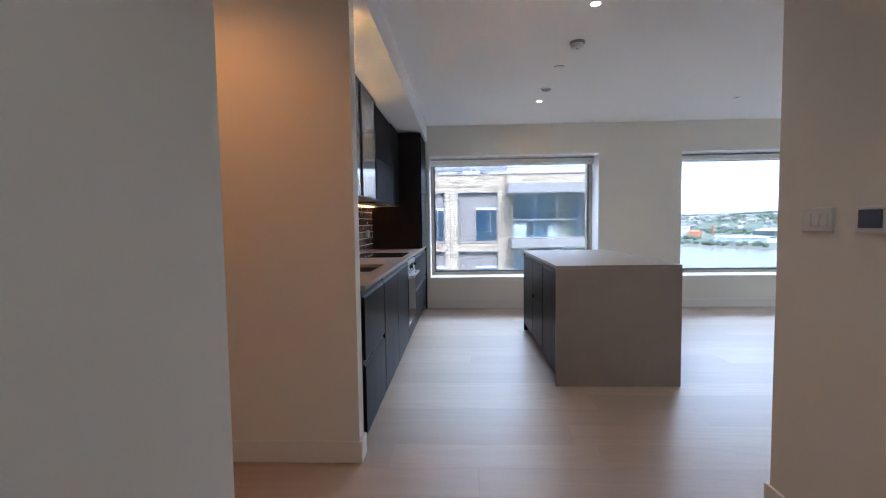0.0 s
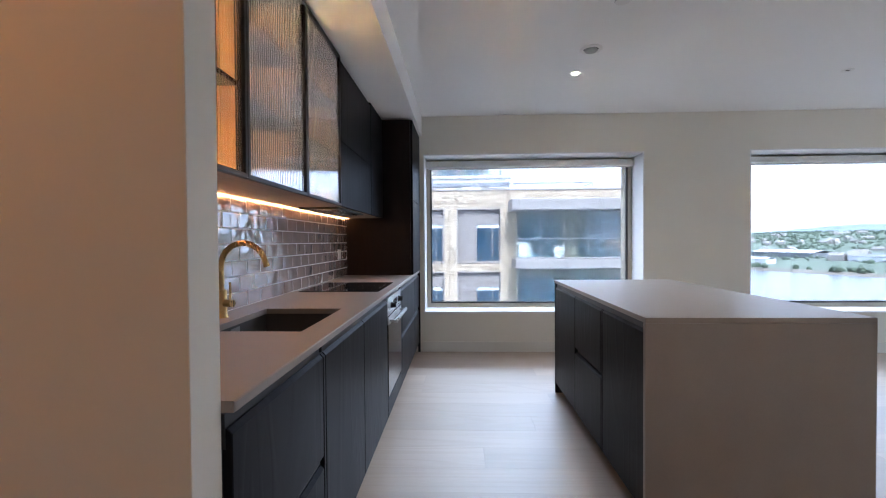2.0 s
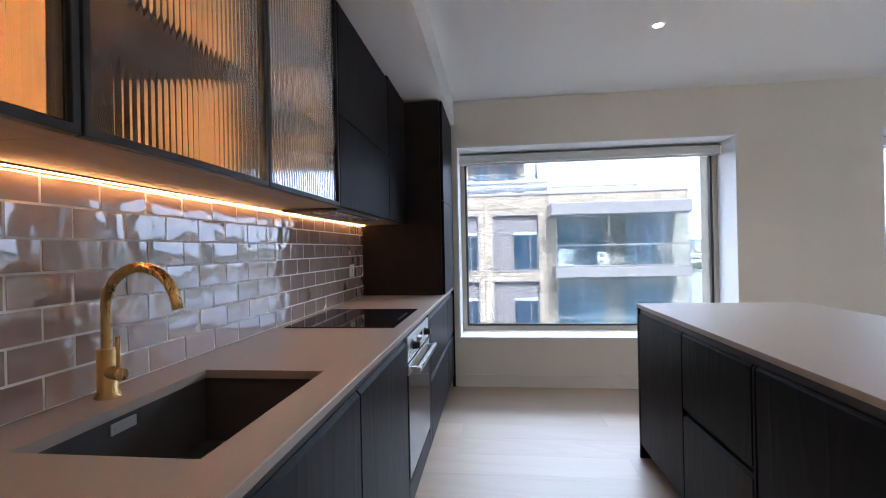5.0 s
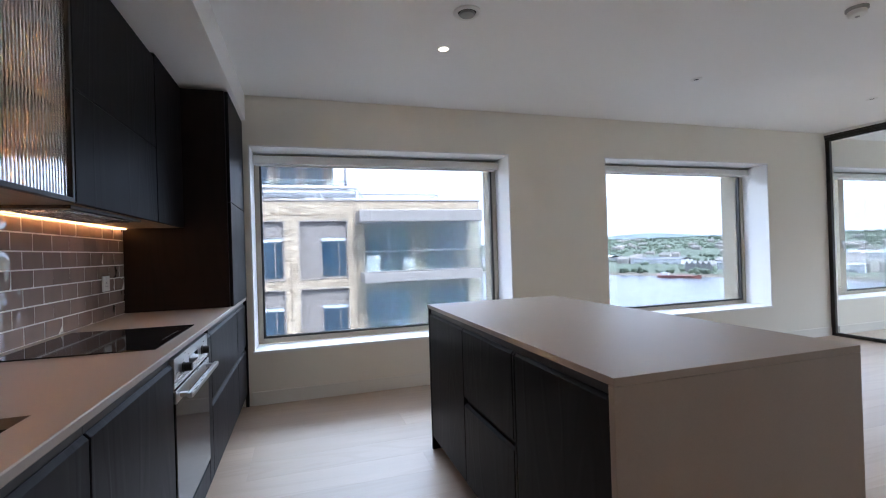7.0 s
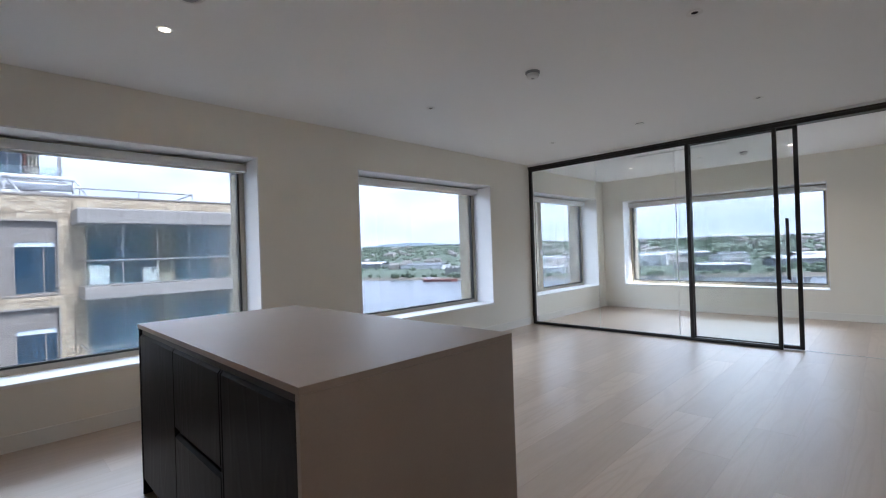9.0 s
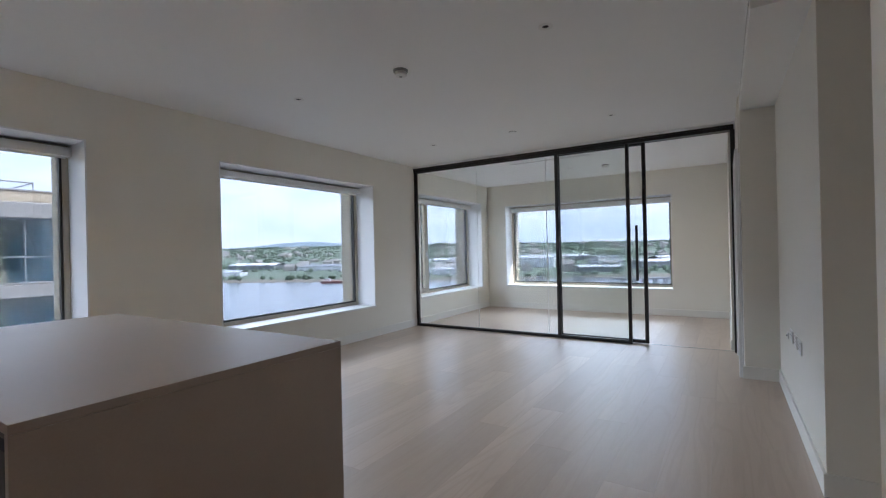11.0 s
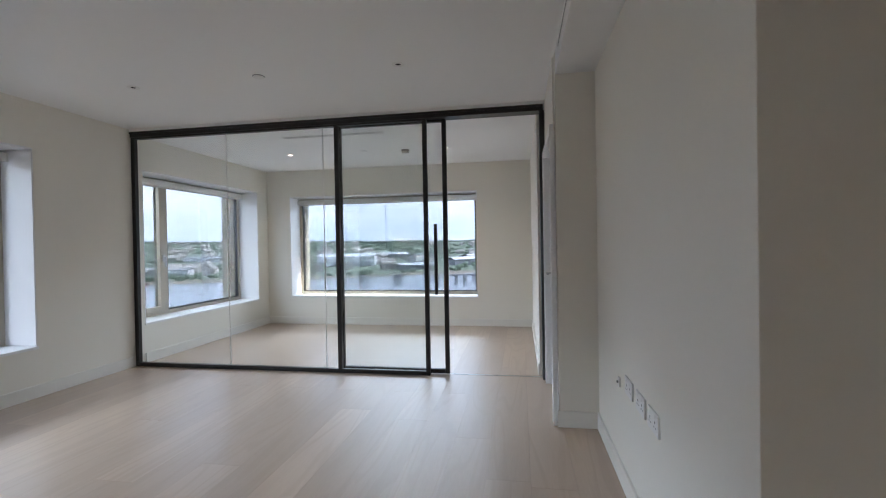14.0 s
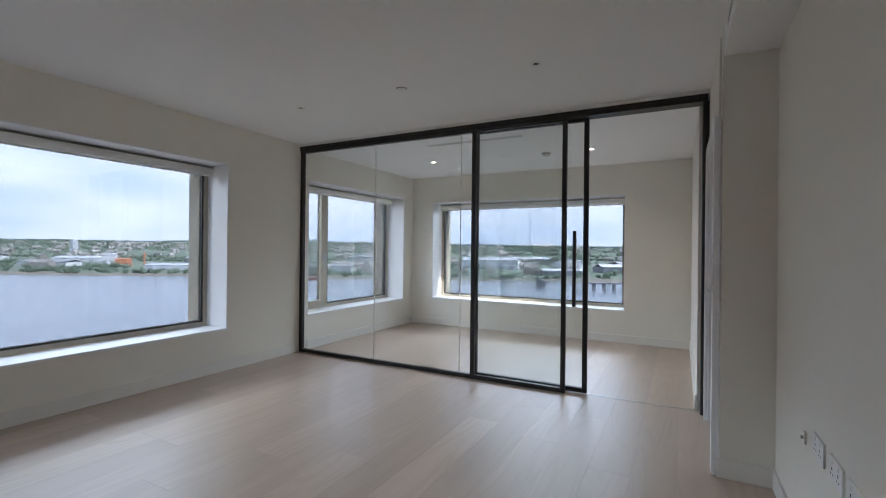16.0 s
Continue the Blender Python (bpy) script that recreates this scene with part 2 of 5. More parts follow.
def bricks(name, light, dark, mortar, scale=1.0):
    m = material(name, light, 0.85, vary=0.1, scale=1.0, fine=30, bump=0)
    n, l = m.node_tree.nodes, m.node_tree.links
    p = n["Principled BSDF"]
    co = next(k for k in n if k.type == "TEX_COORD")
    turn = n.new("ShaderNodeMapping")
    turn.inputs["Rotation"].default_value = (radians(90), 0, 0)
    l.new(co.outputs["Object"], turn.inputs["Vector"])
    b = n.new("ShaderNodeTexBrick")
    b.inputs["Color1"].default_value = (*light, 1)
    b.inputs["Color2"].default_value = (*dark, 1)
    b.inputs["Mortar"].default_value = (*mortar, 1)
    b.inputs["Scale"].default_value = scale
    b.inputs["Mortar Size"].default_value = 0.008
    b.inputs["Brick Width"].default_value = 0.225
    b.inputs["Row Height"].default_value = 0.075
    l.new(turn.outputs[0], b.inputs["Vector"])
    mix = n.new("ShaderNodeMix")
    mix.data_type = "RGBA"
    mix.blend_type = "MULTIPLY"
    mix.inputs["Factor"].default_value = 0.5
    big = n.new("ShaderNodeTexNoise")
    big.inputs["Scale"].default_value = 3.0
    l.new(co.outputs["Object"], big.inputs["Vector"])
    ramp = n.new("ShaderNodeMapRange")
    ramp.inputs["From Min"].default_value, ramp.inputs["From Max"].default_value = 0.3, 0.7
    ramp.inputs["To Min"].default_value, ramp.inputs["To Max"].default_value = 0.5, 1.0
    l.new(big.outputs["Fac"], ramp.inputs["Value"])
    l.new(b.outputs["Color"], mix.inputs["A"])
    l.new(ramp.outputs[0], mix.inputs["B"])
    l.new(mix.outputs["Result"], p.inputs["Base Color"])
    bp = n.new("ShaderNodeBump")
    bp.inputs["Strength"].default_value = 0.5
    bp.inputs["Distance"].default_value = 0.01
    bp.invert = True
    l.new(b.outputs["Fac"], bp.inputs["Height"])
    l.new(bp.outputs[0], p.inputs["Normal"])
    return m


WALL = material("wall_paint", (0.84, 0.81, 0.73), 0.75, vary=0.012, scale=0.8, fine=160, bump=0.05, distance=0.001)
CEIL = material("ceiling_paint", (0.88, 0.875, 0.86), 0.8, vary=0.012, scale=0.7, fine=140, bump=0.04, distance=0.001)
REVEAL = material("white_trim_paint", (0.86, 0.86, 0.86), 0.4, vary=0.01, scale=1.5, fine=120, bump=0.02, distance=0.001)
TRIM = material("skirting_paint", (0.82, 0.80, 0.745), 0.45, vary=0.012, scale=1.5, fine=120, bump=0.02, distance=0.001)
PLASTIC = material("white_plastic", (0.80, 0.79, 0.76), 0.35, vary=0.01, scale=8, bump=0)
GREY_PLASTIC = material("grey_plastic", (0.34, 0.34, 0.33), 0.45, vary=0.03, scale=8, bump=0)
BLACK = material("black_gap", (0.012, 0.012, 0.013), 0.7, vary=0.05, bump=0)
OAK = wood("oak_plank", (0.475, 0.37, 0.285), (0.40, 0.30, 0.22), 0.36, (0.5, 5.0, 5.0), 1.0, 0.03, piece=0.10, line=0.30, coat=0.30)
SUBFLOOR = material("floor_joint", (0.40, 0.31, 0.235), 0.8, vary=0.05)
FRONT = wood("charcoal_stained_ash", (0.0100, 0.0092, 0.0110), (0.015, 0.0142, 0.017), 0.42, (4.0, 4.0, 0.9), 1.0, 0.16, spec=0.18, line=0.12)
CARCASS = wood("dark_brown_wood", (0.020, 0.014, 0.013), (0.012, 0.009, 0.009), 0.5, (5.0, 5.0, 0.7), 1.0, 0.06, line=0.4)
STONE = material("greige_quartz", (0.345, 0.29, 0.25), 0.42, vary=0.08, scale=5, fine=180, bump=0.015, distance=0.0006)
TILE = material("glazed_taupe_tile", (0.40, 0.295, 0.255), 0.05, vary=0.10, scale=7, fine=13, bump=0.55, piece=0.12, rough_vary=0.03, distance=0.008, coat=1.0, spec=1.0)
TILE.node_tree.nodes["Principled BSDF"].inputs["Coat IOR"].default_value = 1.95
TILE.node_tree.nodes["Principled BSDF"].inputs["IOR"].default_value = 1.6
for tile_noise in [k for k in TILE.node_tree.nodes if k.type == "TEX_NOISE" and k.inputs["Scale"].default_value > 10]:
    tile_noise.inputs["Detail"].default_value = 0.4
TILE.node_tree.links.new(next(k for k in TILE.node_tree.nodes if k.type == "BUMP").outputs[0], TILE.node_tree.nodes["Principled BSDF"].inputs["Coat Normal"])
GROUT = material("pale_grout", (0.88, 0.85, 0.80), 0.85, vary=0.04, scale=20)
BRASS = material("brushed_brass", (0.72, 0.49, 0.20), 0.27, metal=1.0, vary=0.04, scale=6, fine=200, bump=0.01, stretch=(1, 1, 0.1))
STEEL = material("brushed_steel", (0.60, 0.60, 0.60), 0.28, metal=1.0, vary=0.03, scale=5, fine=240, bump=0.01, stretch=(1, 0.06, 1))
SINK = material("black_composite_sink", (0.055, 0.052, 0.050), 0.45, vary=0.08, scale=12, fine=300, bump=0.05)
HOB = material("black_ceramic_glass", (0.006, 0.006, 0.007), 0.05, vary=0.02, bump=0, rough_vary=0.01)
OVEN_GLASS = material("dark_oven_glass", (0.010, 0.010, 0.012), 0.06, vary=0.02, bump=0, rough_vary=0.01)
METAL_BLACK = material("black_powder_coat", (0.016, 0.0145, 0.0135), 0.42, vary=0.05, scale=10, fine=300, bump=0.02, distance=0.0005)
FRAME = material("bronze_window_frame", (0.50, 0.455, 0.365), 0.42, metal=0.2, vary=0.03, scale=4, fine=220, bump=0.01)
GASKET = material("dark_gasket", (0.035, 0.033, 0.030), 0.55, vary=0.04)
CREAM_STONE = material("cream_precast", (0.72, 0.65, 0.50), 0.8, vary=0.05, scale=3, fine=50, bump=0.06)
ORANGE = material("orange_card", (0.70, 0.21, 0.035), 0.55, vary=0.03, scale=10, fine=150, bump=0.02)
INK = material("dark_print", (0.06, 0.025, 0.02), 0.6, vary=0.02, bump=0)
for dark_wood in (FRONT, CARCASS):
    dark_wood.node_tree.nodes["Principled BSDF"].inputs["IOR"].default_value = 1.27
UNDER = wood("oak_underside", (0.45, 0.31, 0.20), (0.36, 0.24, 0.15), 0.5, (6, 0.6, 6), 1.0, 0.03, line=0.4)
SHELF_BACK = wood("oak_cabinet_back", (0.50, 0.33, 0.19), (0.38, 0.23, 0.12), 0.5, (6, 6, 1.0), 1.0, 0.03, line=0.4)
# dark tint added to the panes to dim the bright view outside
PANE = clear_glass("window_glass", (0.245, 0.252, 0.263), 0.015)
SCREEN = clear_glass("clear_partition_glass", (0.965, 0.975, 0.97), 0.03)
LED = emitter("warm_led", WARM, 1.3)
LED_SOFT = emitter("warm_led_shelf", (1.0, 0.50, 0.18), 12.0)
BULB = emitter("lit_downlight", (1.0, 0.80, 0.58), 2.0)

FLUTED = bpy.data.materials.new("fluted_glass")
FLUTED.use_nodes = True
fp = FLUTED.node_tree.nodes["Principled BSDF"]
fp.inputs["Base Color"].default_value = (0.90, 0.89, 0.86, 1)
fp.inputs["Roughness"].default_value = 0.01
fp.inputs["IOR"].default_value = 1.36
fp.inputs["Transmission Weight"].default_value = 1.0

# ---- plan, in metres ----
H = 2.575           # ceiling of the kitchen and living space
H2 = 2.525          # ceiling of the room behind the glass
YN = 6.383          # north wall, inner face
XE = 9.50           # east wall, inner face
XK = -0.65          # kitchen wall
REV = 0.33          # depth of the inner window reveals
SKIN = 0.62         # outer face of the outside walls
GX = 6.86           # glass partition

W = {1: (0.017, 2.400, 0.42, 2.165), 2: (3.505, 5.838, 0.42, 2.170), 3: (6.98, 9.22, 0.42, 2.165)}
W4 = (2.872, 5.980, 0.435, 2.095)


def wall_with_openings(a0, a1, b0, b1, holes, along="x", z0=0.0, z1=H):
    """A wall from a0 to a1 along one axis, b0 to b1 thick, with holes (start, end, sill, head)."""
    rows, at = [], a0
    for s, e, lo, hi in sorted(holes):
        rows += [(at, s, z0, z1), (s, e, z0, lo), (s, e, hi, z1)]
        at = e
    rows.append((at, a1, z0, z1))
    if along == "x":
        return boxes(*[(p, q, b0, b1, lo, hi) for p, q, lo, hi in rows])
    return boxes(*[(b0, b1, p, q, lo, hi) for p, q, lo, hi in rows])


# walls
structure("wall_north", wall_with_openings(XK - 0.12, XE, YN, YN + REV, list(W.values()), z1=2.9), WALL, "off-white painted plaster wall with deep window openings", "wall")
structure("wall_east", wall_with_openings(1.94, YN + REV, XE, XE + REV, [W4], "y", z1=2.9), WALL, "off-white painted plaster wall with one wide window", "wall")
grow = lambda w: (w[0] + 0.035, w[1] - 0.035, w[2] + 0.02, w[3] - 0.02)
structure("wall_north_outer", wall_with_openings(XK - 1.5, XE + SKIN, YN + REV + 0.075, YN + SKIN, [grow(w) for w in W.values()], z0=-0.6, z1=3.2), CREAM_STONE, "cream precast outer face of the north wall", "wall")
structure("wall_east_outer", wall_with_openings(-2.0, YN + REV + 0.07, XE + REV + 0.075, XE + SKIN, [grow(W4)], "y", z0=-0.6, z1=3.2), CREAM_STONE, "cream precast outer face of the east wall", "wall")
structure("wall_kitchen", boxes((XK - 0.12, XK, 2.335, YN, 0, 2.9)), WALL, "off-white plaster wall behind the kitchen run", "wall")
structure("wall_pier", box(-2.1, -0.054, 2.234, 2.335, 0, 2.9, 0.003), WALL, "cream painted pier wall beside the kitchen", "wall")
structure("wall_corridor_west", boxes((-0.30, -0.165, -1.6, 1.203, 0, 2.9), (-2.1, -0.30, 1.08, 1.203, 0, 2.9)), WALL, "grey-white corridor wall with a plain outer corner", "wall")
structure("wall_recess_west", boxes((-2.22, -2.1, 1.08, 2.335, 0, 2.9)), WALL, "plain off-white wall closing the side passage", "wall")
structure("wall_corridor_east", box(1.762, 1.90, -1.6, 1.888, 0, 2.9, 0.003), WALL, "off-white corridor wall with switches", "wall")
structure("wall_corridor_south", boxes((-0.30, 1.90, -1.75, -1.6, 0, 2.9)), WALL, "plain off-white wall closing the corridor", "wall")
structure("wall_south_recess", boxes((1.90, 3.68, 1.16, 1.30, 0, 2.9)), WALL, "off-white recessed living room wall", "wall")
structure("wall_south", box(3.672, 5.76, 1.16, 1.712, 0, 2.9, 0.003), WALL, "off-white living room wall with sockets", "wall")
structure("wall_south_column", box(5.76, 5.86, 1.16, 1.974, 0, 2.9, 0.003), WALL, "off-white column end beside the door", "wall")
structure("wall_door_head", boxes((5.86, 6.75, 1.84, 1.986, 2.06, 2.9), (6.75, 6.98, 1.84, 1.986, 0, 2.9)), WALL, "off-white wall round the white door", "wall")
structure("wall_room_south", boxes((6.98, XE, 1.94, 2.055, 0, 2.9)), WALL, "off-white south wall of the glazed room", "wall")
structure("bulkhead_kitchen", box(XK, 0.004, 2.335, YN - 0.001, 2.362, H + 0.02, 0.003), CEIL, "white boxed bulkhead over the kitchen units", "bulkhead")
structure("bulkhead_living", box(3.672, 5.765, 1.705, 1.970, 2.42, H + 0.02, 0.003), CEIL, "white boxed bulkhead along the living room wall", "bulkhead")
structure("ceiling", boxes((-2.2, 6.90, -1.7, 6.6, H, H + 0.3)), CEIL, "white painted plaster ceiling", "ceiling")
structure("ceiling_glazed_room", boxes((6.90, XE + 0.1, 1.9, 6.6, H2, H2 + 0.35)), CEIL, "white painted plaster ceiling of the glazed room", "ceiling")
floor = structure("floor", boxes((-2.2, XE + 0.1, -1.7, 6.6, -0.32, -0.016)), SUBFLOOR, "light oak plank floor", "floor")


# skirting boards, 110 mm, with a small top chamfer
def skirting(name, x0, x1, y0, y1, label="white painted skirting board"):
    structure(name, box(x0, x1, y0, y1, 0, 0.112, 0.004, 2), TRIM, label, "skirting")


skirting("baseboard_north", 0.0, GX - 0.03, YN - 0.014, YN)
skirting("baseboard_north_room", GX + 0.11, XE, YN - 0.014, YN)
skirting("baseboard_east", XE - 0.014, XE, 2.07, YN - 0.014)
skirting("baseboard_room_south", 6.98, XE - 0.014, 2.055, 2.069)
skirting("baseboard_pier", -2.0, -0.040, 2.220, 2.234)
skirting("baseboard_pier_end", -0.054, -0.040, 2.234, 2.335)
skirting("baseboard_corridor_west", -0.165, -0.151, -1.6, 1.203)
skirting("baseboard_recess", -2.0, -0.151, 1.203, 1.217)
skirting("baseboard_corridor_east", 1.748, 1.762, -1.6, 1.902)
skirting("baseboard_corridor_end", 1.762, 1.90, 1.888, 1.902)
skirting("baseboard_south_recess", 1.90, 3.672, 1.30, 1.314)
skirting("baseboard_south_return", 3.658, 3.672, 1.314, 1.726)
skirting("baseboard_south", 3.672, 5.746, 1.712, 1.726)
skirting("baseboard_column", 5.746, 5.76, 1.712, 1.988)


# windows: bronze frame, glazing gasket, pane, white sill, roller blind cassette
def window(number, a0, a1, z0, z1, plane, along, label, sash=0.0):
    """A fixed window in the opening a0..a1; plane: inner face of its wall. A sash adds an opening leaf of that width."""
    at = (((a0 + a1) / 2, plane + REV, z0) if along == "x" else (plane + REV, (a0 + a1) / 2, z0))
    w = thing("window_%d" % number, at, label, "window", kind="structure")

    def bx(p0, p1, d0, d1, lo, hi, bevel=0.0):
        if along == "x":
            return box(p0, p1, plane + d0, plane + d1, lo, hi, bevel)
        return box(plane + d0, plane + d1, p0, p1, lo, hi, bevel)

    f, d0, d1 = 0.042, REV - 0.004, REV + 0.074
    lo, hi = z0 + 0.026, z1 - 0.006
    lining = bmesh.new()
    for rows in ((a0, a0 + 0.012, 0.002, d0, lo, hi), (a1 - 0.012, a1, 0.002, d0, lo, hi), (a0, a1, 0.002, d0, z1 - 0.012, z1)):
        merge(lining, bx(*rows))
    part("reveal_lining", lining, REVEAL, w, "white painted reveal lining")
    part("window_sill", bx(a0 - 0.004, a1 + 0.004, -0.010, d0, z0, z0 + 0.024, 0.003), REVEAL, w, "white painted sill board")
    fr = part("window_frame", merge(merge(merge(bx(a0 + 0.012, a0 + 0.012 + f, d0, d1, lo, hi, 0.003), bx(a1 - 0.012 - f, a1 - 0.012, d0, d1, lo, hi, 0.003)), bx(a0 + 0.012 + f, a1 - 0.012 - f, d0 + 0.002, d1, lo, lo + f, 0.003)), bx(a0 + 0.012 + f, a1 - 0.012 - f, d0 + 0.002, d1, hi - f, hi, 0.003)), FRAME, w, "bronze-grey metal frame")
    b0, b1, c0, c1 = a0 + 0.012 + f, a1 - 0.012 - f, lo + f, hi - f
    if sash:
        s1 = b0 + sash
        leaf = part("sash", merge(merge(merge(bx(b0 + 0.004, b0 + 0.066, d0 - 0.016, d1 - 0.01, c0 + 0.004, c1 - 0.004, 0.004), bx(s1 - 0.078, s1, d0 - 0.016, d1 - 0.01, c0 + 0.004, c1 - 0.004, 0.004)), bx(b0 + 0.066, s1 - 0.062, d0 - 0.014, d1 - 0.01, c0 + 0.004, c0 + 0.062, 0.004)), bx(b0 + 0.066, s1 - 0.062, d0 - 0.014, d1 - 0.01, c1 - 0.062, c1 - 0.004, 0.004)), FRAME, w, "bronze opening sash with a lever handle")
        part("mullion", bx(s1 + 0.003, s1 + 0.06, d0, d1, c0, c1, 0.003), FRAME, w)
        hx = s1 - 0.032
        hz = (c0 + c1) / 2 - 0.15
        part("handle", merge(bx(hx - 0.014, hx + 0.014, d0 - 0.034, d0 - 0.016, hz - 0.05, hz + 0.05, 0.004), bx(hx - 0.010, hx + 0.010, d0 - 0.062, d0 - 0.044, hz - 0.11, hz + 0.02, 0.005)), STEEL, leaf, "brushed steel lever handle")
        part("pane", bx(b0 + 0.06, s1 - 0.058, d1 - 0.05, d1 - 0.044, c0 + 0.058, c1 - 0.058), PANE, leaf, shadow=False)
        b0 = s1 + 0.06
    g = 0.018
    part("gasket", merge(merge(merge(bx(b0, b0 + g, d0 + 0.012, d1 - 0.02, c0, c1), bx(b1 - g, b1, d0 + 0.012, d1 - 0.02, c0, c1)), bx(b0 + g, b1 - g, d0 + 0.012, d1 - 0.02, c0, c0 + g)), bx(b0 + g, b1 - g, d0 + 0.012, d1 - 0.02, c1 - g, c1)), GASKET, fr, "dark rubber glazing gasket")
    part("pane", bx(b0 + g * 0.6, b1 - g * 0.6, d1 - 0.05, d1 - 0.044, c0 + g * 0.6, c1 - g * 0.6), PANE, w, "large window pane, tinted to dim the outside view", shadow=False)
    # blind
    zb = z1 - 0.036
    blind = thing("roller_blind", (at[0], at[1] - 0.06, zb) if along == "x" else (at[0] - 0.06, at[1], zb), "white roller blind cassette, fully raised, at the window head", "blind", "roller blinds")
    part("cassette", bx(a0 + 0.016, a1 - 0.026, d0 - 0.085, d0 - 0.006, zb - 0.072, zb, 0.008), PLASTIC, blind, smooth=True)
    part("bottom_bar", bx(a0 + 0.03, a1 - 0.04, d0 - 0.040, d0 - 0.030, zb - 0.088, zb - 0.0725, 0.003), PLASTIC, blind)
    for e in (a0 + 0.0125, a1 - 0.0255):
        part("end_cap", bx(e, e + 0.013 if e < a1 - 0.03 else e + 0.012, d0 - 0.088, d0 - 0.005, zb - 0.076, zb + 0.001, 0.004), PLASTIC, blind)
    return w


window(1, *W[1], YN, "x", "wide fixed window with a bronze frame and white reveals")
window(2, *W[2], YN, "x", "wide fixed window over the river, bronze frame")
window(3, *W[3], YN, "x", "window of the glazed room with an opening sash", sash=0.60)
window(4, *W4, XE, "y", "wide fixed river window of the glazed room")

# ---- kitchen run ----
BX = -0.036          # face of the base fronts
TOPZ = 0.90
UX = -0.30          # face of the wall units
UZ0, UZ1 = 1.434, 2.348


def front(parent, name, y0, y1, z0, z1, x=BX, mat=FRONT, thick=0.02, face=1, label="", chamfer=True, gap=0.0035):
    """A handleless front: a flat panel with a sloped grip on its top edge. face 1 looks to +x, -1 to -x."""
    bm = bmesh.new()
    xb = x - face * thick
    g = 0.012 if chamfer else 0.002
    e = 0.0022
    prof = [(xb, z0), (x - face * e, z0), (x, z0 + e), (x, z1 - g), (x - face * g * 0.9, z1), (xb, z1)]
    ends = []
    for y, inset in ((y0 + gap, e), (y0 + gap + e, 0.0), (y1 - gap - e, 0.0), (y1 - gap, e)):
        ends.append([bm.verts.new((px if px == xb else px - face * inset, y, pz)) for px, pz in prof])
    n = len(prof)
    for p, q in zip(ends, ends[1:]):
        for i in range(n):
            bm.faces.new((p[i], p[(i + 1) % n], q[(i + 1) % n], q[i]))
    bm.faces.new(ends[0][::-1])
    bm.faces.new(ends[-1])
    bmesh.ops.recalc_face_normals(bm, faces=bm.faces[:])
    return part(name, bm, mat, parent, label)


def base_unit(y0, y1, splits, label, top=0.872):
    u = thing("base_cabinet", (-0.34, (y0 + y1) / 2, 0), label, "kitchen cabinet", "kitchen base cabinets")
    part("body", boxes((XK + 0.004, BX - 0.024, y0 + 0.001, y1 - 0.001, 0.10, top)), CARCASS, u)
    part("plinth", boxes((XK + 0.05, BX - 0.045, y0 + 0.001, y1 - 0.001, 0.0, 0.099)), CARCASS, u, "dark recessed plinth")
    part("grip_rail", boxes((BX - 0.0235, BX - 0.014, y0 + 0.001, y1 - 0.001, 0.80, 0.872)), METAL_BLACK, u, "black grip rail under the worktop")
    zs = [0.105, *splits, 0.842]
    for i, (a, b) in enumerate(zip(zs, zs[1:])):
        top = b - (0.028 if i < len(zs) - 2 else 0.0)
        front(u, "drawer_front" if len(zs) > 2 else "door", y0, y1, a, top)
        if i < len(zs) - 2:
            part("grip_rail", boxes((BX - 0.0235, BX - 0.014, y0 + 0.001, y1 - 0.001, top - 0.03, b + 0.02)), METAL_BLACK, u)
    return u


base_unit(2.338, 2.938, [0.50], "charcoal stained drawer unit beside the pier")
base_unit(2.964, 3.570, [], "charcoal ash-grain base cabinet under the sink", 0.66)
base_unit(3.570, 4.246, [], "charcoal ash-grain base cabinet beside the oven")
base_unit(4.950, 5.900, [0.50], "charcoal drawer unit between oven and window wall")
base_unit(5.900, YN - 0.02, [0.50], "charcoal base unit next to the window wall")
for y0, y1, lab in ((2.938, 2.964, "narrow charcoal filler strip between two base units"), (4.852, 4.950, "charcoal filler panel beside the oven")):
    strip_ = thing("filler_panel", (-0.06, (y0 + y1) / 2, 0), lab, "kitchen cabinet", "kitchen base cabinets")
    part("back", boxes((XK + 0.05, BX - 0.045, y0 + 0.001, y1 - 0.001, 0.0, 0.872)), CARCASS, strip_)
    front(strip_, "panel", y0, y1, 0.105, 0.842)

# oven in its housing
oven = thing("oven", (-0.34, 4.55, 0), "built-in steel oven with dark glass door and two knobs", "oven")
oy0, oy1 = 4.25, 4.85
part("body", boxes((XK + 0.05, BX - 0.03, oy0, oy1, 0.10, 0.872)), CARCASS, oven)
part("plinth", boxes((XK + 0.05, BX - 0.045, oy0, oy1, 0.0, 0.099)), CARCASS, oven)
front(oven, "drawer_front", oy0, oy1, 0.105, 0.225, label="narrow charcoal panel under the oven")
panel = part("control_panel", box(BX - 0.029, BX + 0.002, oy0 + 0.004, oy1 - 0.004, 0.745, 0.858, 0.003), STEEL, oven, "brushed steel control panel")
for ky in (oy0 + 0.13, oy1 - 0.13):
    k = lathe([(0.0, 0.0), (0.021, 0.0), (0.021, 0.004), (0.0175, 0.006), (0.0165, 0.030), (0.0145, 0.033), (0.0, 0.033)], 24, cap=False)
    k.transform(Matrix.Translation((BX + 0.0025, ky, 0.800)) @ Matrix.Rotation(radians(90), 4, "Y"))
    part("knob", k, METAL_BLACK, panel, "dark turned knob", smooth=True)
part("display", boxes((BX + 0.0021, BX + 0.0045, 4.475, 4.625, 0.782, 0.822)), OVEN_GLASS, panel, "small black display")
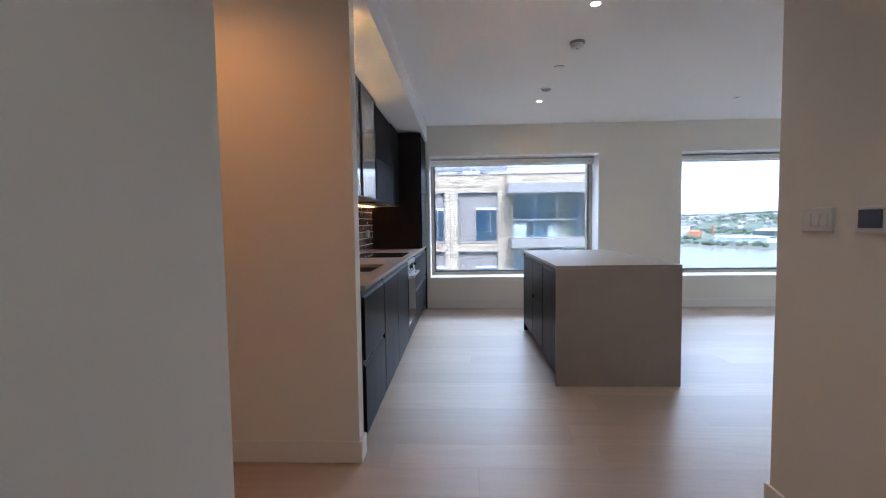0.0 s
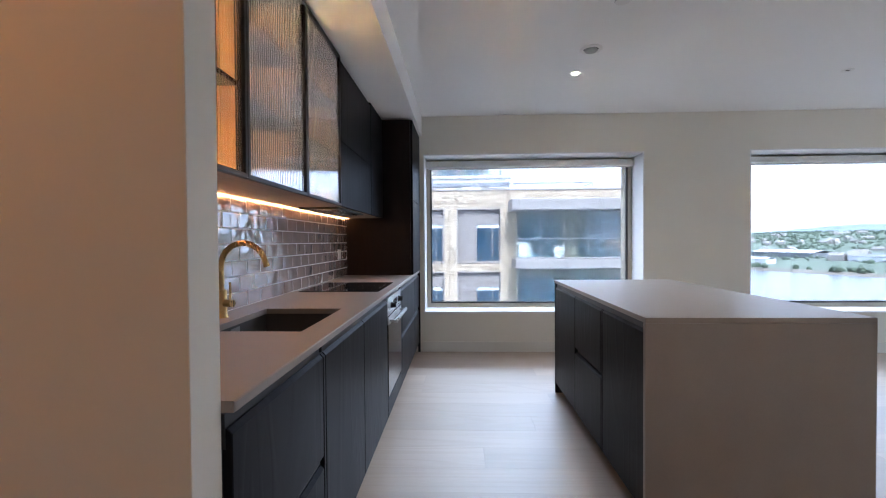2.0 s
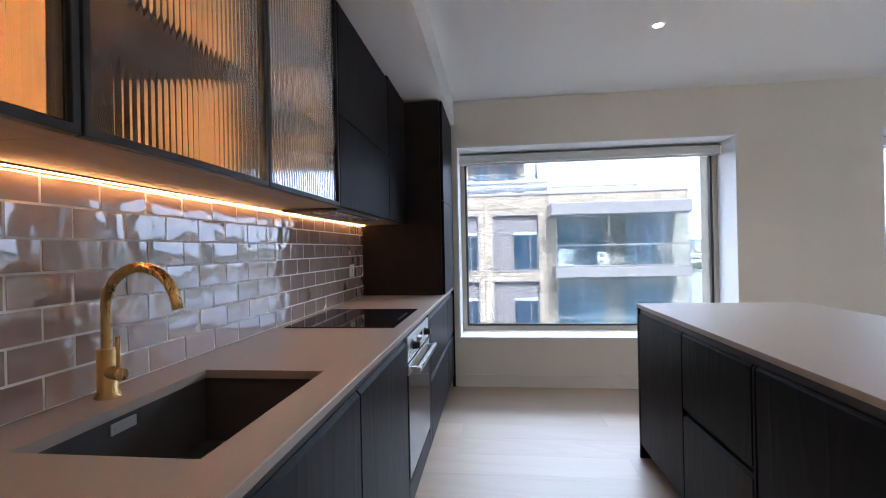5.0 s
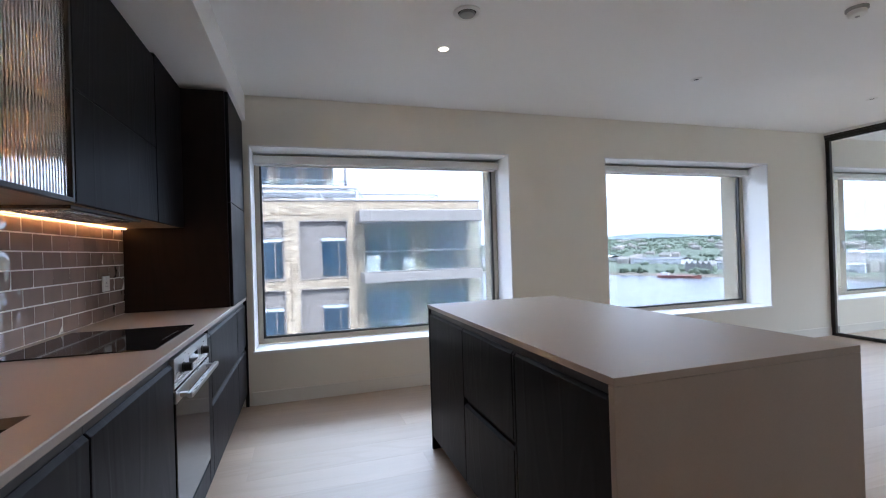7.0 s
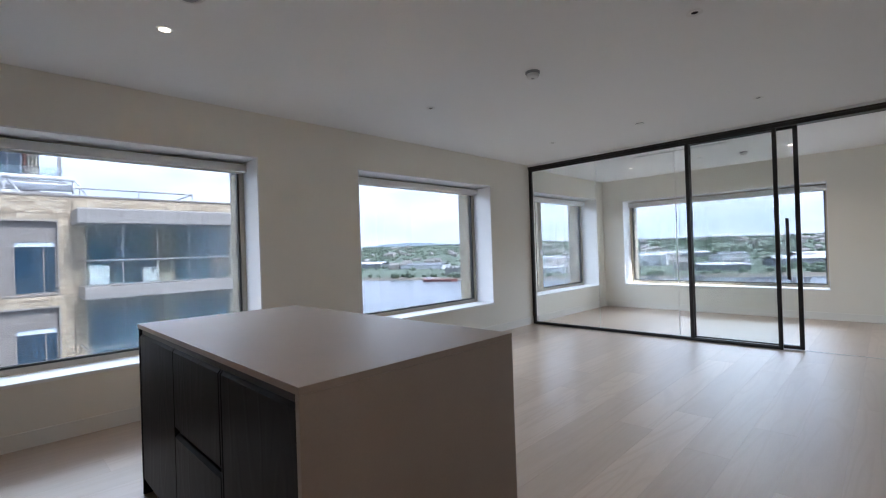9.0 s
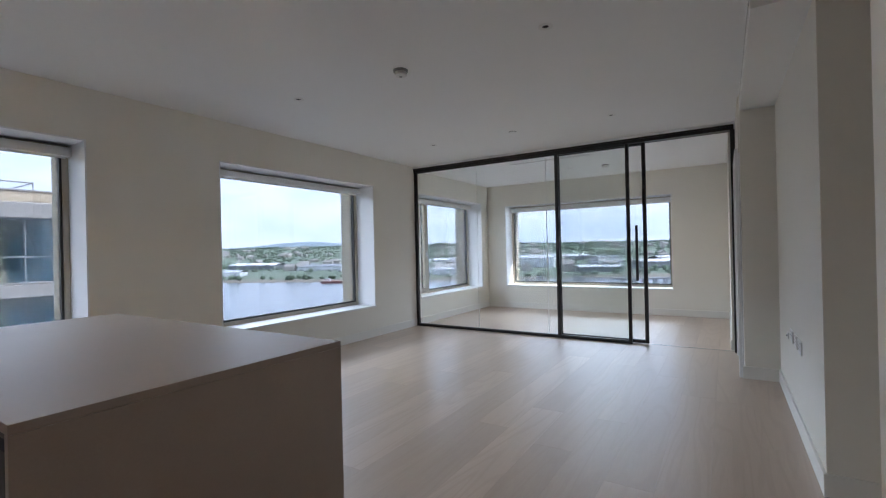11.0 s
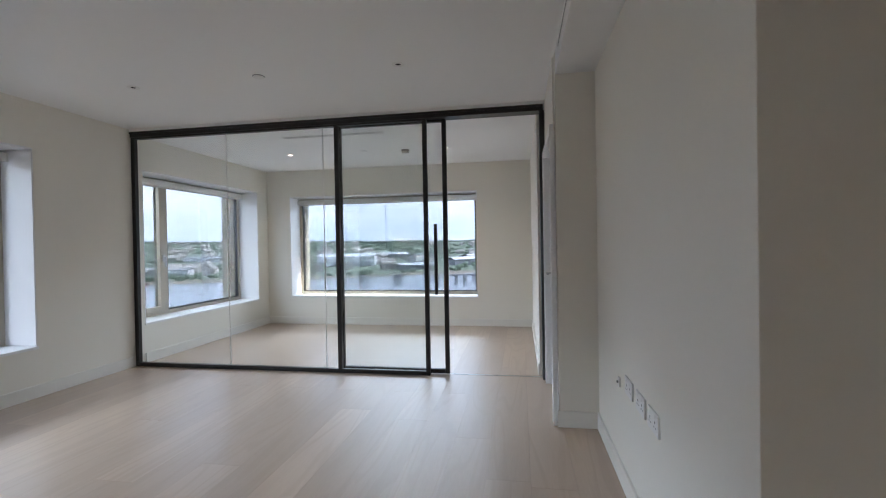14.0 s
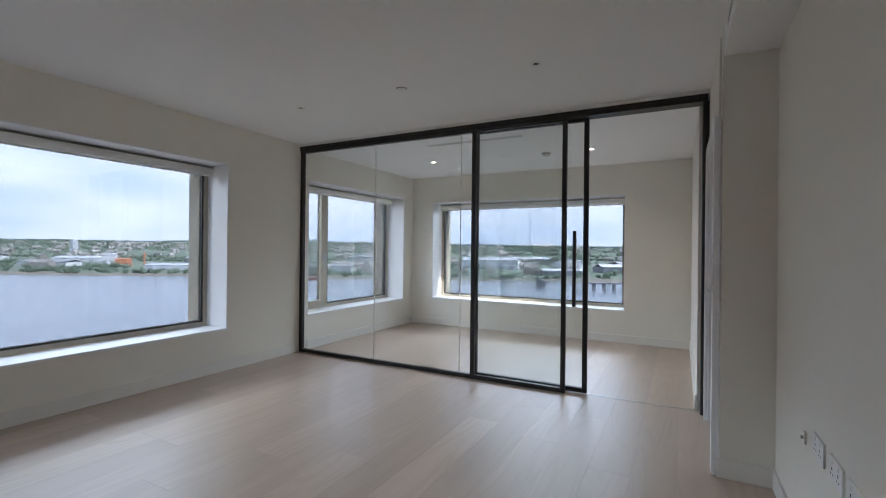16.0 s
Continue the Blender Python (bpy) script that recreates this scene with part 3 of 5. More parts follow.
odoor = part("oven_door", box(BX - 0.029, BX + 0.004, oy0 + 0.004, oy1 - 0.004, 0.235, 0.738, 0.004), OVEN_GLASS, oven, "dark glass oven door")
part("trim", box(BX - 0.028, BX + 0.0065, oy0 + 0.004, oy1 - 0.004, 0.690, 0.7375, 0.002), STEEL, odoor)
part("handle", merge(merge(box(BX + 0.036, BX + 0.056, oy0 + 0.03, oy1 - 0.03, 0.700, 0.722, 0.006), box(BX + 0.006, BX + 0.040, oy0 + 0.05, oy0 + 0.072, 0.703, 0.719, 0.002)), box(BX + 0.006, BX + 0.040, oy1 - 0.072, oy1 - 0.05, 0.703, 0.719, 0.002)), STEEL, odoor, "steel bar handle")

# worktop with the sink cut out
SX0, SX1, SY0, SY1 = -0.500, -0.139, 3.022, 3.562
worktop = thing("worktop", (-0.34, 4.3, 0.874), "long greige quartz worktop with an undermounted sink opening", "worktop")
slab = bmesh.new()
outer = ((XK, 2.336), (-0.030, 2.336), (-0.030, YN - 0.016), (XK, YN - 0.016))
inner = ((SX0, SY0), (SX1, SY0), (SX1, SY1), (SX0, SY1))
rings = [[slab.verts.new((x, y, z)) for x, y in ring] for z in (0.876, TOPZ) for ring in (outer, inner)]
for i in range(4):
    j = (i + 1) % 4
    for p, q in ((0, 1), (2, 3), (0, 2), (1, 3)):
        slab.faces.new((rings[p][i], rings[p][j], rings[q][j], rings[q][i]))
bmesh.ops.recalc_face_normals(slab, faces=slab.faces[:])
part("slab", slab, STONE, worktop)
edge = bmesh.new()
pf = [(-0.030, 0.876), (-0.029, 0.876), (-0.0265, 0.879), (-0.0265, 0.897), (-0.0295, 0.8999), (-0.030, 0.8999)]
ends = [[edge.verts.new((a, y, b)) for a, b in pf] for y in (2.336, YN - 0.016)]
for i in range(len(pf)):
    edge.faces.new((ends[0][i], ends[0][(i + 1) % 6], ends[1][(i + 1) % 6], ends[1][i]))
bmesh.ops.recalc_face_normals(edge, faces=edge.faces[:])
part("front_edge", edge, STONE, worktop, "eased front edge")

# sink bowl
sink = thing("sink", (-0.32, 3.29, 0.70), "black composite undermounted single-bowl sink", "sink")
s0, s1, t0, t1, sz = SX0 - 0.006, SX1 + 0.006, SY0 - 0.006, SY1 + 0.006, 0.69
bowl = tray(s0 - 0.012, s1 + 0.012, t0 - 0.012, t1 + 0.012, sz - 0.012, 0.8755, 0.012)
part("bowl", bowl, SINK, sink)
drain = lathe([(0.0, 0.003), (0.030, 0.003), (0.034, 0.005), (0.044, 0.005), (0.046, 0.0005), (0.0, 0.0005)], 28, cap=False)
drain.transform(Matrix.Translation((-0.35, 3.29, sz)))
part("drain", drain, STEEL, sink, "steel basket drain", smooth=True)
part("overflow", merge(box(s0 - 0.0005, s0 + 0.004, 3.235, 3.307, 0.838, 0.864, 0.002), box(s0 + 0.0042, s0 + 0.0055, 3.244, 3.298, 0.845, 0.857)), GREY_PLASTIC, sink, "rectangular overflow slot")

# tap
TX, TY = -0.582, 3.312
tap = thing("kitchen_tap", (TX, TY, TOPZ), "brushed brass swan-neck kitchen tap with side lever", "tap")
base = lathe([(0.0, 0.0), (0.028, 0.0), (0.028, 0.004), (0.0215, 0.014), (0.0215, 0.112), (0.0195, 0.117), (0.0, 0.117)], 28, cap=False)
base.transform(Matrix.Translation((TX, TY, TOPZ + 0.0005)))
part("body", base, BRASS, tap, smooth=True)
R = 0.100
neck = [(TX, TY, TOPZ + 0.112), (TX, TY, TOPZ + 0.16), (TX, TY, TOPZ + 0.212)]
neck += [(TX + R - R * math.cos(radians(a)), TY - 0.02 * a / 165, TOPZ + 0.212 + R * math.sin(radians(a))) for a in range(10, 163, 8)]
tip = Vector(neck[-1])
neck.append(tuple(tip + Vector((0.009, -0.001, -0.026))))
part("spout", tube(neck, 0.0120, 18), BRASS, tap, smooth=True)
part("aerator", tube([tip + Vector((0.007, -0.001, -0.020)), tip + Vector((0.0100, -0.001, -0.0290))], 0.0129, 18), BRASS, tap, smooth=True)
lever = part("lever_hub", tube([(TX, TY, TOPZ + 0.062), (TX + 0.058, TY - 0.022, TOPZ + 0.062)], 0.0155, 18), BRASS, tap, smooth=True)
part("lever", tube([(TX + 0.046, TY - 0.0175, TOPZ + 0.072), (TX + 0.046, TY - 0.0175, TOPZ + 0.150)], 0.0050, 12), BRASS, lever, "thin upright lever", smooth=True)

# hob
hob = thing("induction_hob", (-0.34, 4.55, TOPZ), "black glass induction hob set on the worktop", "hob")
part("glass", box(-0.595, -0.090, 4.248, 4.848, TOPZ + 0.0005, TOPZ + 0.006, 0.002), HOB, hob)
for i in range(7):
    part("control_mark", boxes((-0.120, -0.117, 4.44 + 0.035 * i, 4.455 + 0.035 * i, TOPZ + 0.0061, TOPZ + 0.0064)), GREY_PLASTIC, hob)

# wall units
def wall_unit(y0, y1, label, glass):
    u = thing("wall_cabinet", (-0.47, (y0 + y1) / 2, UZ0), label, "kitchen cabinet", "kitchen wall cabinets")
    a, b = y0 + 0.001, y1 - 0.001
    if not glass:
        part("body", boxes((XK + 0.003, UX - 0.022, a, b, UZ0 + 0.004, UZ1 - 0.002)), CARCASS, u)
        part("underside", boxes((XK + 0.003, UX - 0.022, a, b, UZ0, UZ0 + 0.0038)), UNDER, u, "warm brown oak underside")
        return u
    x0, x1, t = XK + 0.003, UX - 0.022, 0.018
    part("body", tray(x0, x1, a, b, UZ0 + 0.004, UZ1 - 0.002, t, "x"), CARCASS, u)
    part("underside", boxes((x0, x1, a, b, UZ0, UZ0 + 0.0038)), UNDER, u, "warm brown oak underside")
    part("side_panel", boxes((x0 + 0.02, x1 - 0.060, b - t - 0.006, b - t - 0.0005, UZ0 + t, UZ1 - 0.021)), SHELF_BACK, u, "pale oak inner side lit by a warm LED")
    for z in (UZ0 + 0.305, UZ0 + 0.60):
        part("shelf", box(x0 + 0.026, x1 - 0.03, a + t + 0.001, b - t - 0.007, z, z + 0.018, 0.002), CARCASS, u)
    for lo, hi in ((UZ0 + 0.03, UZ0 + 0.30), (UZ0 + 0.335, UZ0 + 0.59), (UZ0 + 0.625, UZ1 - 0.10)):
        part("led_strip", boxes((x1 - 0.125, x1 - 0.113, a + t + 0.001, a + t + 0.007, lo, hi)), LED_SOFT, u, "upright warm LED strip inside the cabinet")
    f, xa, xb = 0.016, UX - 0.020, UX
    door = part("door", ring_frame(xa, xb, a + 0.001, b - 0.001, UZ0, UZ1 - 0.004, f), METAL_BLACK, u, "slim black door frame")
    # fluted pane: half-round ribs on the outer side
    bm = bmesh.new()
    pitch, seg = 0.0175, 10
    lo, hi = a + f - 0.003, b - f + 0.003
    n = int((hi - lo) / pitch)
    step = (hi - lo) / n
    cols = []
    for i in range(n * seg + 1):
        y = lo + step * i / seg
        h = abs(math.sin(math.pi * (i % seg) / seg)) * 0.0018
        cols.append((y, xa + 0.010 + h))
    zlo, zhi = UZ0 + f - 0.003, UZ1 - 0.004 - f + 0.003
    vs = [[bm.verts.new((x, y, z)) for z in (zlo, zhi)] for y, x in cols]
    bk = [[bm.verts.new((xa + 0.007, y, z)) for z in (zlo, zhi)] for y in (lo, hi)]
    for p, q in zip(vs, vs[1:]):
        bm.faces.new((p[0], q[0], q[1], p[1]))
    bm.faces.new((bk[1][0], bk[0][0], bk[0][1], bk[1][1]))
    bmesh.ops.recalc_face_normals(bm, faces=bm.faces[:])
    part("fluted_pane", bm, FLUTED, door, "vertically fluted clear glass", smooth=True)
    return u


wall_unit(2.345, 2.980, "wall cabinet with black-framed fluted glass door and lit shelves", True)
wall_unit(2.980, 3.582, "wall cabinet with black-framed fluted glass door and lit shelves", True)
wall_unit(3.582, 4.190, "wall cabinet with black-framed fluted glass door and lit shelves", True)
hood_unit = wall_unit(4.190, 5.10, "charcoal wall cabinet with two flap fronts over the hob", False)
front(hood_unit, "flap", 4.192, 5.098, UZ0, 1.828, UX, chamfer=False)
front(hood_unit, "flap", 4.192, 5.098, 1.832, UZ1 - 0.02, UX, chamfer=True)
end_unit = wall_unit(5.10, 5.643, "plain charcoal wall cabinet beside the tall unit", False)
front(end_unit, "door", 5.102, 5.641, UZ0, UZ1 - 0.004, UX, chamfer=False)
hood = thing("extractor_hood", (-0.48, 4.59, UZ0 - 0.012), "slim built-in extractor under the wall cabinet", "extractor hood")
part("housing", box(-0.59, -0.335, 4.24, 4.95, UZ0 - 0.013, UZ0 - 0.001, 0.002), METAL_BLACK, hood)
part("filter", boxes((-0.57, -0.355, 4.285, 4.905, UZ0 - 0.0145, UZ0 - 0.0132)), STEEL, hood, "steel grease filter")
for i in range(9):
    part("slat", boxes((-0.562 + 0.022 * i, -0.549 + 0.022 * i, 4.29, 4.90, UZ0 - 0.0172, UZ0 - 0.0147)), STEEL, hood)
strip = thing("under_cabinet_light", (XK + 0.03, 4.0, UZ0 - 0.012), "warm LED strip along the underside of the wall cabinets", "light strip")
part("diffuser", boxes((XK + 0.0255, XK + 0.0285, 2.36, 5.635, UZ0 - 0.008, UZ0 - 0.005)), LED, strip)
part("channel", boxes((XK + 0.0250, XK + 0.0290, 2.355, 5.64, UZ0 - 0.0048, UZ0 - 0.0002)), METAL_BLACK, strip)

# tall unit standing on the worktop
tall = thing("tall_cabinet", (-0.33, 6.03, TOPZ), "dark brown tall cabinet standing on the worktop", "kitchen cabinet")
part("body", box(XK + 0.004, -0.044, 5.646, YN - 0.020, TOPZ + 0.001, UZ1 - 0.001, 0.0015), CARCASS, tall)
front(tall, "door", 5.646, YN - 0.02, TOPZ + 0.004, 1.60, -0.020, chamfer=False)
front(tall, "door", 5.646, YN - 0.02, 1.604, UZ1 - 0.004, -0.020, chamfer=False)
filler = structure("kitchen_filler", boxes((-0.050, -0.024, YN - 0.0195, YN - 0.001, 0.0, UZ1 - 0.002)), FRONT, "charcoal filler strip against the window wall", "trim")

# kitchen socket
def plate_on_wall(name, label, centre, normal, width, height, kind):
    """A white plate with rounded edges; normal is '+x', '-x' or '+y'."""
    cx, cy, cz = centre
    t = thing(name, centre, label, kind, "wall plates")
    bm = box(-width / 2, width / 2, -0.009, 0.0, -height / 2, height / 2, 0.003)
    turn = {"+y": 180, "+x": 90, "-x": -90}[normal]
    bm.transform(Matrix.Translation(centre) @ Matrix.Rotation(radians(turn), 4, "Z"))
    part("plate", bm, PLASTIC, t)
    return t, Matrix.Translation(centre) @ Matrix.Rotation(radians(turn), 4, "Z")


def socket_plate(centre, normal, width=0.146, height=0.086, holes=2, label="white double socket on the wall"):
    t, m = plate_on_wall("wall_socket", label, centre, normal, width, height, "socket")
    for i in range(holes):
        ox = (i - (holes - 1) / 2) * 0.066
        r = box(ox - 0.008, ox + 0.008, -0.0115, -0.009, 0.022, 0.036, 0.001)
        r.transform(m)
        part("rocker", r, PLASTIC, t)
        pins = boxes((ox - 0.003, ox + 0.003, -0.0096, -0.0088, 0.000, 0.010), (ox - 0.014, ox - 0.008, -0.0096, -0.0088, -0.016, -0.011), (ox + 0.008, ox + 0.014, -0.0096, -0.0088, -0.016, -0.011))
        pins.transform(m)
        part("pin_holes", pins, BLACK, t)
    return t


socket_plate((XK + 0.0125, 5.34, 1.105), "+x", 0.088, 0.086, 1, "white single socket on the tiled splashback")
socket_plate((4.465, 1.7125, 0.560), "+y")
socket_plate((4.655, 1.7125, 0.560), "+y")
socket_plate((4.870, 1.7125, 0.560), "+y", label="white data and aerial plate on the wall")
stub, sm = plate_on_wall("cable_outlet", "small white cable outlet beside the sockets", (5.09, 1.7125, 0.525), "+y", 0.035, 0.05, "outlet")
clip = box(-0.006, 0.006, -0.018, -0.009, -0.006, 0.006, 0.002)
clip.transform(sm)
part("cable_stub", clip, GREY_PLASTIC, stub)
for y, lab in ((1.676, "white light switch plate on the corridor wall"), ):
    sw, m = plate_on_wall("light_switch", lab, (1.7615, y, 1.218), "-x", 0.142, 0.086, "switch")
    for i in range(3):
        r = box(-0.052 + 0.037 * i, -0.022 + 0.037 * i, -0.0115, -0.009, -0.022, 0.022, 0.001)
        r.transform(m)
        part("rocker", r, PLASTIC, sw)
ctl, m = plate_on_wall("control_panel", "wall control panel with a dark blue-grey screen", (1.7615, 1.462, 1.217), "-x", 0.105, 0.085, "thermostat")
scr = box(-0.042, 0.042, -0.0105, -0.009, -0.026, 0.032, 0.001)
scr.transform(m)
part("screen", scr, material("dark_blue_screen", (0.035, 0.05, 0.10), 0.15, vary=0.03, bump=0), ctl, "dark blue-grey glass screen")

# orange presentation folder leaning on the splashback
folder = thing("presentation_folder", (-0.61, 2.80, TOPZ), "orange card folder leaning against the splashback", "folder")
def leaning(y0b, y1b, y0t, y1t, xb, xt, z0, z1, thick):
    bm = bmesh.new()
    v = [bm.verts.new(p) for p in ((xb, y0b, z0), (xb, y1b, z0), (xt, y1t, z1), (xt, y0t, z1), (xb - thick, y0b, z0), (xb - thick, y1b, z0), (xt - thick, y1t, z1), (xt - thick, y0t, z1))]
    for f in ((0, 1, 2, 3), (7, 6, 5, 4), (0, 4, 5, 1), (1, 5, 6, 2), (2, 6, 7, 3), (3, 7, 4, 0)):
        bm.faces.new([v[i] for i in f])
    bmesh.ops.recalc_face_normals(bm, faces=bm.faces[:])
    bmesh.ops.bevel(bm, geom=bm.edges[:], offset=0.001, segments=1, affect="EDGES")
    return bm
part("back_card", leaning(2.655, 2.872, 2.640, 2.845, -0.606, -0.628, TOPZ + 0.001, TOPZ + 0.362, 0.006), ORANGE, folder)
pocket = part("pocket", leaning(2.640, 2.905, 2.645, 2.858, -0.588, -0.612, TOPZ + 0.001, TOPZ + 0.235, 0.008), ORANGE, folder, "flared lower pocket of the folder")
part("mark", merge(leaning(2.752, 2.760, 2.752, 2.760, -0.5975, -0.6003, TOPZ + 0.100, TOPZ + 0.127, 0.002), leaning(2.728, 2.786, 2.728, 2.786, -0.5955, -0.5961, TOPZ + 0.083, TOPZ + 0.088, 0.002)), INK, pocket, "small dark printed mark")

# ---- island ----
IX0, IX1, IY0, IY1 = 1.17, 2.07, 3.302, 5.078
island = thing("kitchen_island", ((IX0 + IX1) / 2, (IY0 + IY1) / 2, 0), "kitchen island with charcoal fronts under a greige stone top", "kitchen island")
part("worktop", box(IX0 - 0.004, IX1, IY0, IY1, 0.878, TOPZ, 0.0018), STONE, island, "greige quartz top")
part("end_panel", box(IX0 - 0.004, IX1, IY0, IY0 + 0.022, 0.001, 0.8775, 0.0018), STONE, island, "greige quartz waterfall end")
part("far_panel", box(IX0, IX1, IY1 - 0.024, IY1 - 0.004, 0.001, 0.8775, 0.0015), FRONT, island, "charcoal end panel")
part("body", boxes((IX0 + 0.026, IX1 - 0.022, IY0 + 0.0225, IY1 - 0.0245, 0.085, 0.877)), CARCASS, island)
part("plinth", boxes((IX0 + 0.06, IX1 - 0.06, IY0 + 0.0225, IY1 - 0.0245, 0.0, 0.0845)), CARCASS, island, "dark recessed plinth")
part("back_panel", boxes((IX1 - 0.0215, IX1 - 0.004, IY0 + 0.0225, IY1 - 0.0245, 0.02, 0.8765)), FRONT, island, "charcoal back panel")
part("grip_rail", boxes((IX0 + 0.014, IX0 + 0.0255, IY0 + 0.0225, IY1 - 0.0245, 0.79, 0.8765)), METAL_BLACK, island)
ZT = 0.846
front(island, "door", IY0 + 0.024, 3.876, 0.085, ZT, IX0 + 0.002, face=-1)
front(island, "filler_strip", 3.876, 3.898, 0.085, ZT, IX0 + 0.002, face=-1)
front(island, "drawer_front", 3.898, 4.450, 0.508, ZT, IX0 + 0.002, face=-1)
front(island, "drawer_front", 3.898, 4.450, 0.085, 0.478, IX0 + 0.002, face=-1)
front(island, "door", 4.450, IY1 - 0.026, 0.085, ZT, IX0 + 0.002, face=-1)

# ---- glass partition ----
partition = thing("glass_partition", (GX, 4.2, 0), "black-framed glass partition with a sliding door, half open", "glass partition")
M = METAL_BLACK
part("head_rail", box(GX - 0.030, GX + 0.105, 2.000, YN - 0.001, 2.488, 2.545, 0.003), M, partition)
part("head_cap", box(GX - 0.040, GX - 0.0305, 2.000, YN - 0.001, 2.522, 2.545, 0.002), M, partition)
structure("partition_head", boxes((GX - 0.040, GX + 0.11, 1.99, YN, 2.5455, H + 0.02)), CEIL, "white plastered head above the glass partition", "bulkhead")
fixed = part("fixed_frame", merge(merge(merge(box(GX - 0.022, GX + 0.022, YN - 0.048, YN - 0.002, 0.0, 2.4875, 0.003), box(GX - 0.022, GX + 0.022, 3.102, 3.142, 0.0, 2.4875, 0.003)), box(GX - 0.022, GX + 0.022, 3.1425, YN - 0.0485, 0.0, 0.040, 0.003)), box(GX - 0.022, GX + 0.022, 3.1425, YN - 0.0485, 2.468, 2.4875, 0.003)), M, partition)
for y in (4.171, 5.245):
    part("glass_joint", boxes((GX - 0.0045, GX + 0.0045, y - 0.0035, y + 0.0035, 0.041, 2.467)), PLASTIC, fixed, "pale silicone joint between two panes")
for a, b in ((3.138, 4.167), (4.175, 5.241), (5.249, YN - 0.044)):
    part("pane", boxes((GX - 0.004, GX + 0.004, a, b, 0.036, 2.472)), SCREEN, fixed, shadow=False)
part("jamb", box(GX - 0.034, GX + 0.100, 1.990, 2.034, 0.0, 2.4875, 0.003), M, partition)
slide = part("sliding_door", merge(merge(merge(box(GX + 0.040, GX + 0.080, 2.920, 2.962, 0.008, 2.4875, 0.003), box(GX + 0.040, GX + 0.080, 4.000, 4.044, 0.008, 2.4875, 0.003)), box(GX + 0.040, GX + 0.080, 2.9625, 3.9995, 0.008, 0.050, 0.003)), box(GX + 0.040, GX + 0.080, 2.9625, 3.9995, 2.462, 2.4875, 0.003)), M, partition, "sliding leaf pushed open")
part("pane", boxes((GX + 0.056, GX + 0.064, 2.958, 4.004, 0.046, 2.468)), SCREEN, slide, shadow=False)
part("post", box(GX - 0.024, GX + 0.022, 4.000, 4.042, 0.0, 2.4875, 0.003), M, partition)
part("pull_handle", merge(merge(box(GX - 0.005, GX + 0.020, 3.016, 3.046, 0.785, 1.470, 0.004), box(GX + 0.020, GX + 0.0555, 3.020, 3.042, 0.86, 0.88, 0.002)), box(GX + 0.020, GX + 0.0555, 3.020, 3.042, 1.37, 1.39, 0.002)), M, slide, "long vertical black pull handle")
part("floor_track", boxes((GX + 0.052, GX + 0.068, 2.036, 2.918, 0.0, 0.0035)), STEEL, partition, "thin floor guide track")

# ---- white door beside the partition ----
door = thing("door_1", (6.30, 1.93, 0), "closed white flush door with a plain white architrave", "door", kind="structure")
part("leaf", box(5.90, 6.71, 1.905, 1.945, 0.006, 2.02, 0.002), REVEAL, door)
for a, b, lo, hi in ((5.768, 5.840, 0.0, 2.085), (6.712, 6.772, 0.0, 2.085), (5.8405, 6.7115, 2.025, 2.085)):
    part("architrave", box(a, b, 1.9885, 2.016, lo, hi, 0.005), REVEAL, door)
part("lining", boxes((5.8605, 5.8985, 1.85, 1.988, 0, 2.06), (6.7115, 6.7495, 1.85, 1.988, 0, 2.06), (5.8985, 6.7115, 1.85, 1.988, 2.022, 2.0595)), REVEAL, door)
part("handle", tube([(6.64, 1.945, 1.0), (6.64, 1.99, 1.0), (6.63, 1.995, 1.0), (6.53, 1.995, 1.0)], 0.009, 12), STEEL, door, "steel lever handle", smooth=True)

# ---- ceiling fittings ----
def downlight(x, y, z=H, lit=False, watts=0.0, colour=LAMP, label=""):
    t = thing("downlight", (x, y, z - 0.004), label or ("small white recessed downlight, lit" if lit else "small recessed pinhole downlight, unlit"), "downlight", "ceiling downlights")
    r = 0.042 if lit else 0.044
    c = 0.63 if lit else 0.44
    ring = lathe([(r * c, 0.0), (r, -0.001), (r * 1.02, -0.004), (r * (c + 0.10), -0.0055), (r * c, -0.003)], 28, cap=False)
    ring.transform(Matrix.Translation((x, y, z)))
    part("trim", ring, PLASTIC, t, smooth=True)
    lens = lathe([(0.0, -0.0012), (r * (c + 0.01), -0.0012)], 24, cap=False)
    lens.transform(Matrix.Translation((x, y, z)))
    part("lens", lens, BULB if lit else BLACK, t)
    if lit and watts:
        spot_lamp(x, y, z - 0.02, watts, colour=colour)
    return t


def dome(name, label, x, y, z, profile, mats, category):
    t = thing(name, (x, y, z), label, category)
    for i, (nm, prof, mat) in enumerate(zip(("base", "cover", "centre"), profile, mats)):
        b = lathe(prof, 32, cap=False)
        b.transform(Matrix.Translation((x, y, z)))
        part(nm, b, mat, t, smooth=True)
    return t


def smoke_alarm(x, y, z=H):
    return dome("smoke_detector", "white round smoke detector on the ceiling", x, y, z, [
        [(0.0, -0.0005), (0.055, -0.0005), (0.055, -0.014), (0.050, -0.017), (0.0, -0.017)],
        [(0.044, -0.0172), (0.046, -0.022), (0.046, -0.040), (0.036, -0.048), (0.0, -0.050)],
        [(0.012, -0.0502), (0.010, -0.053), (0.0, -0.053)]], (GREY_PLASTIC, PLASTIC, GREY_PLASTIC), "smoke detector")


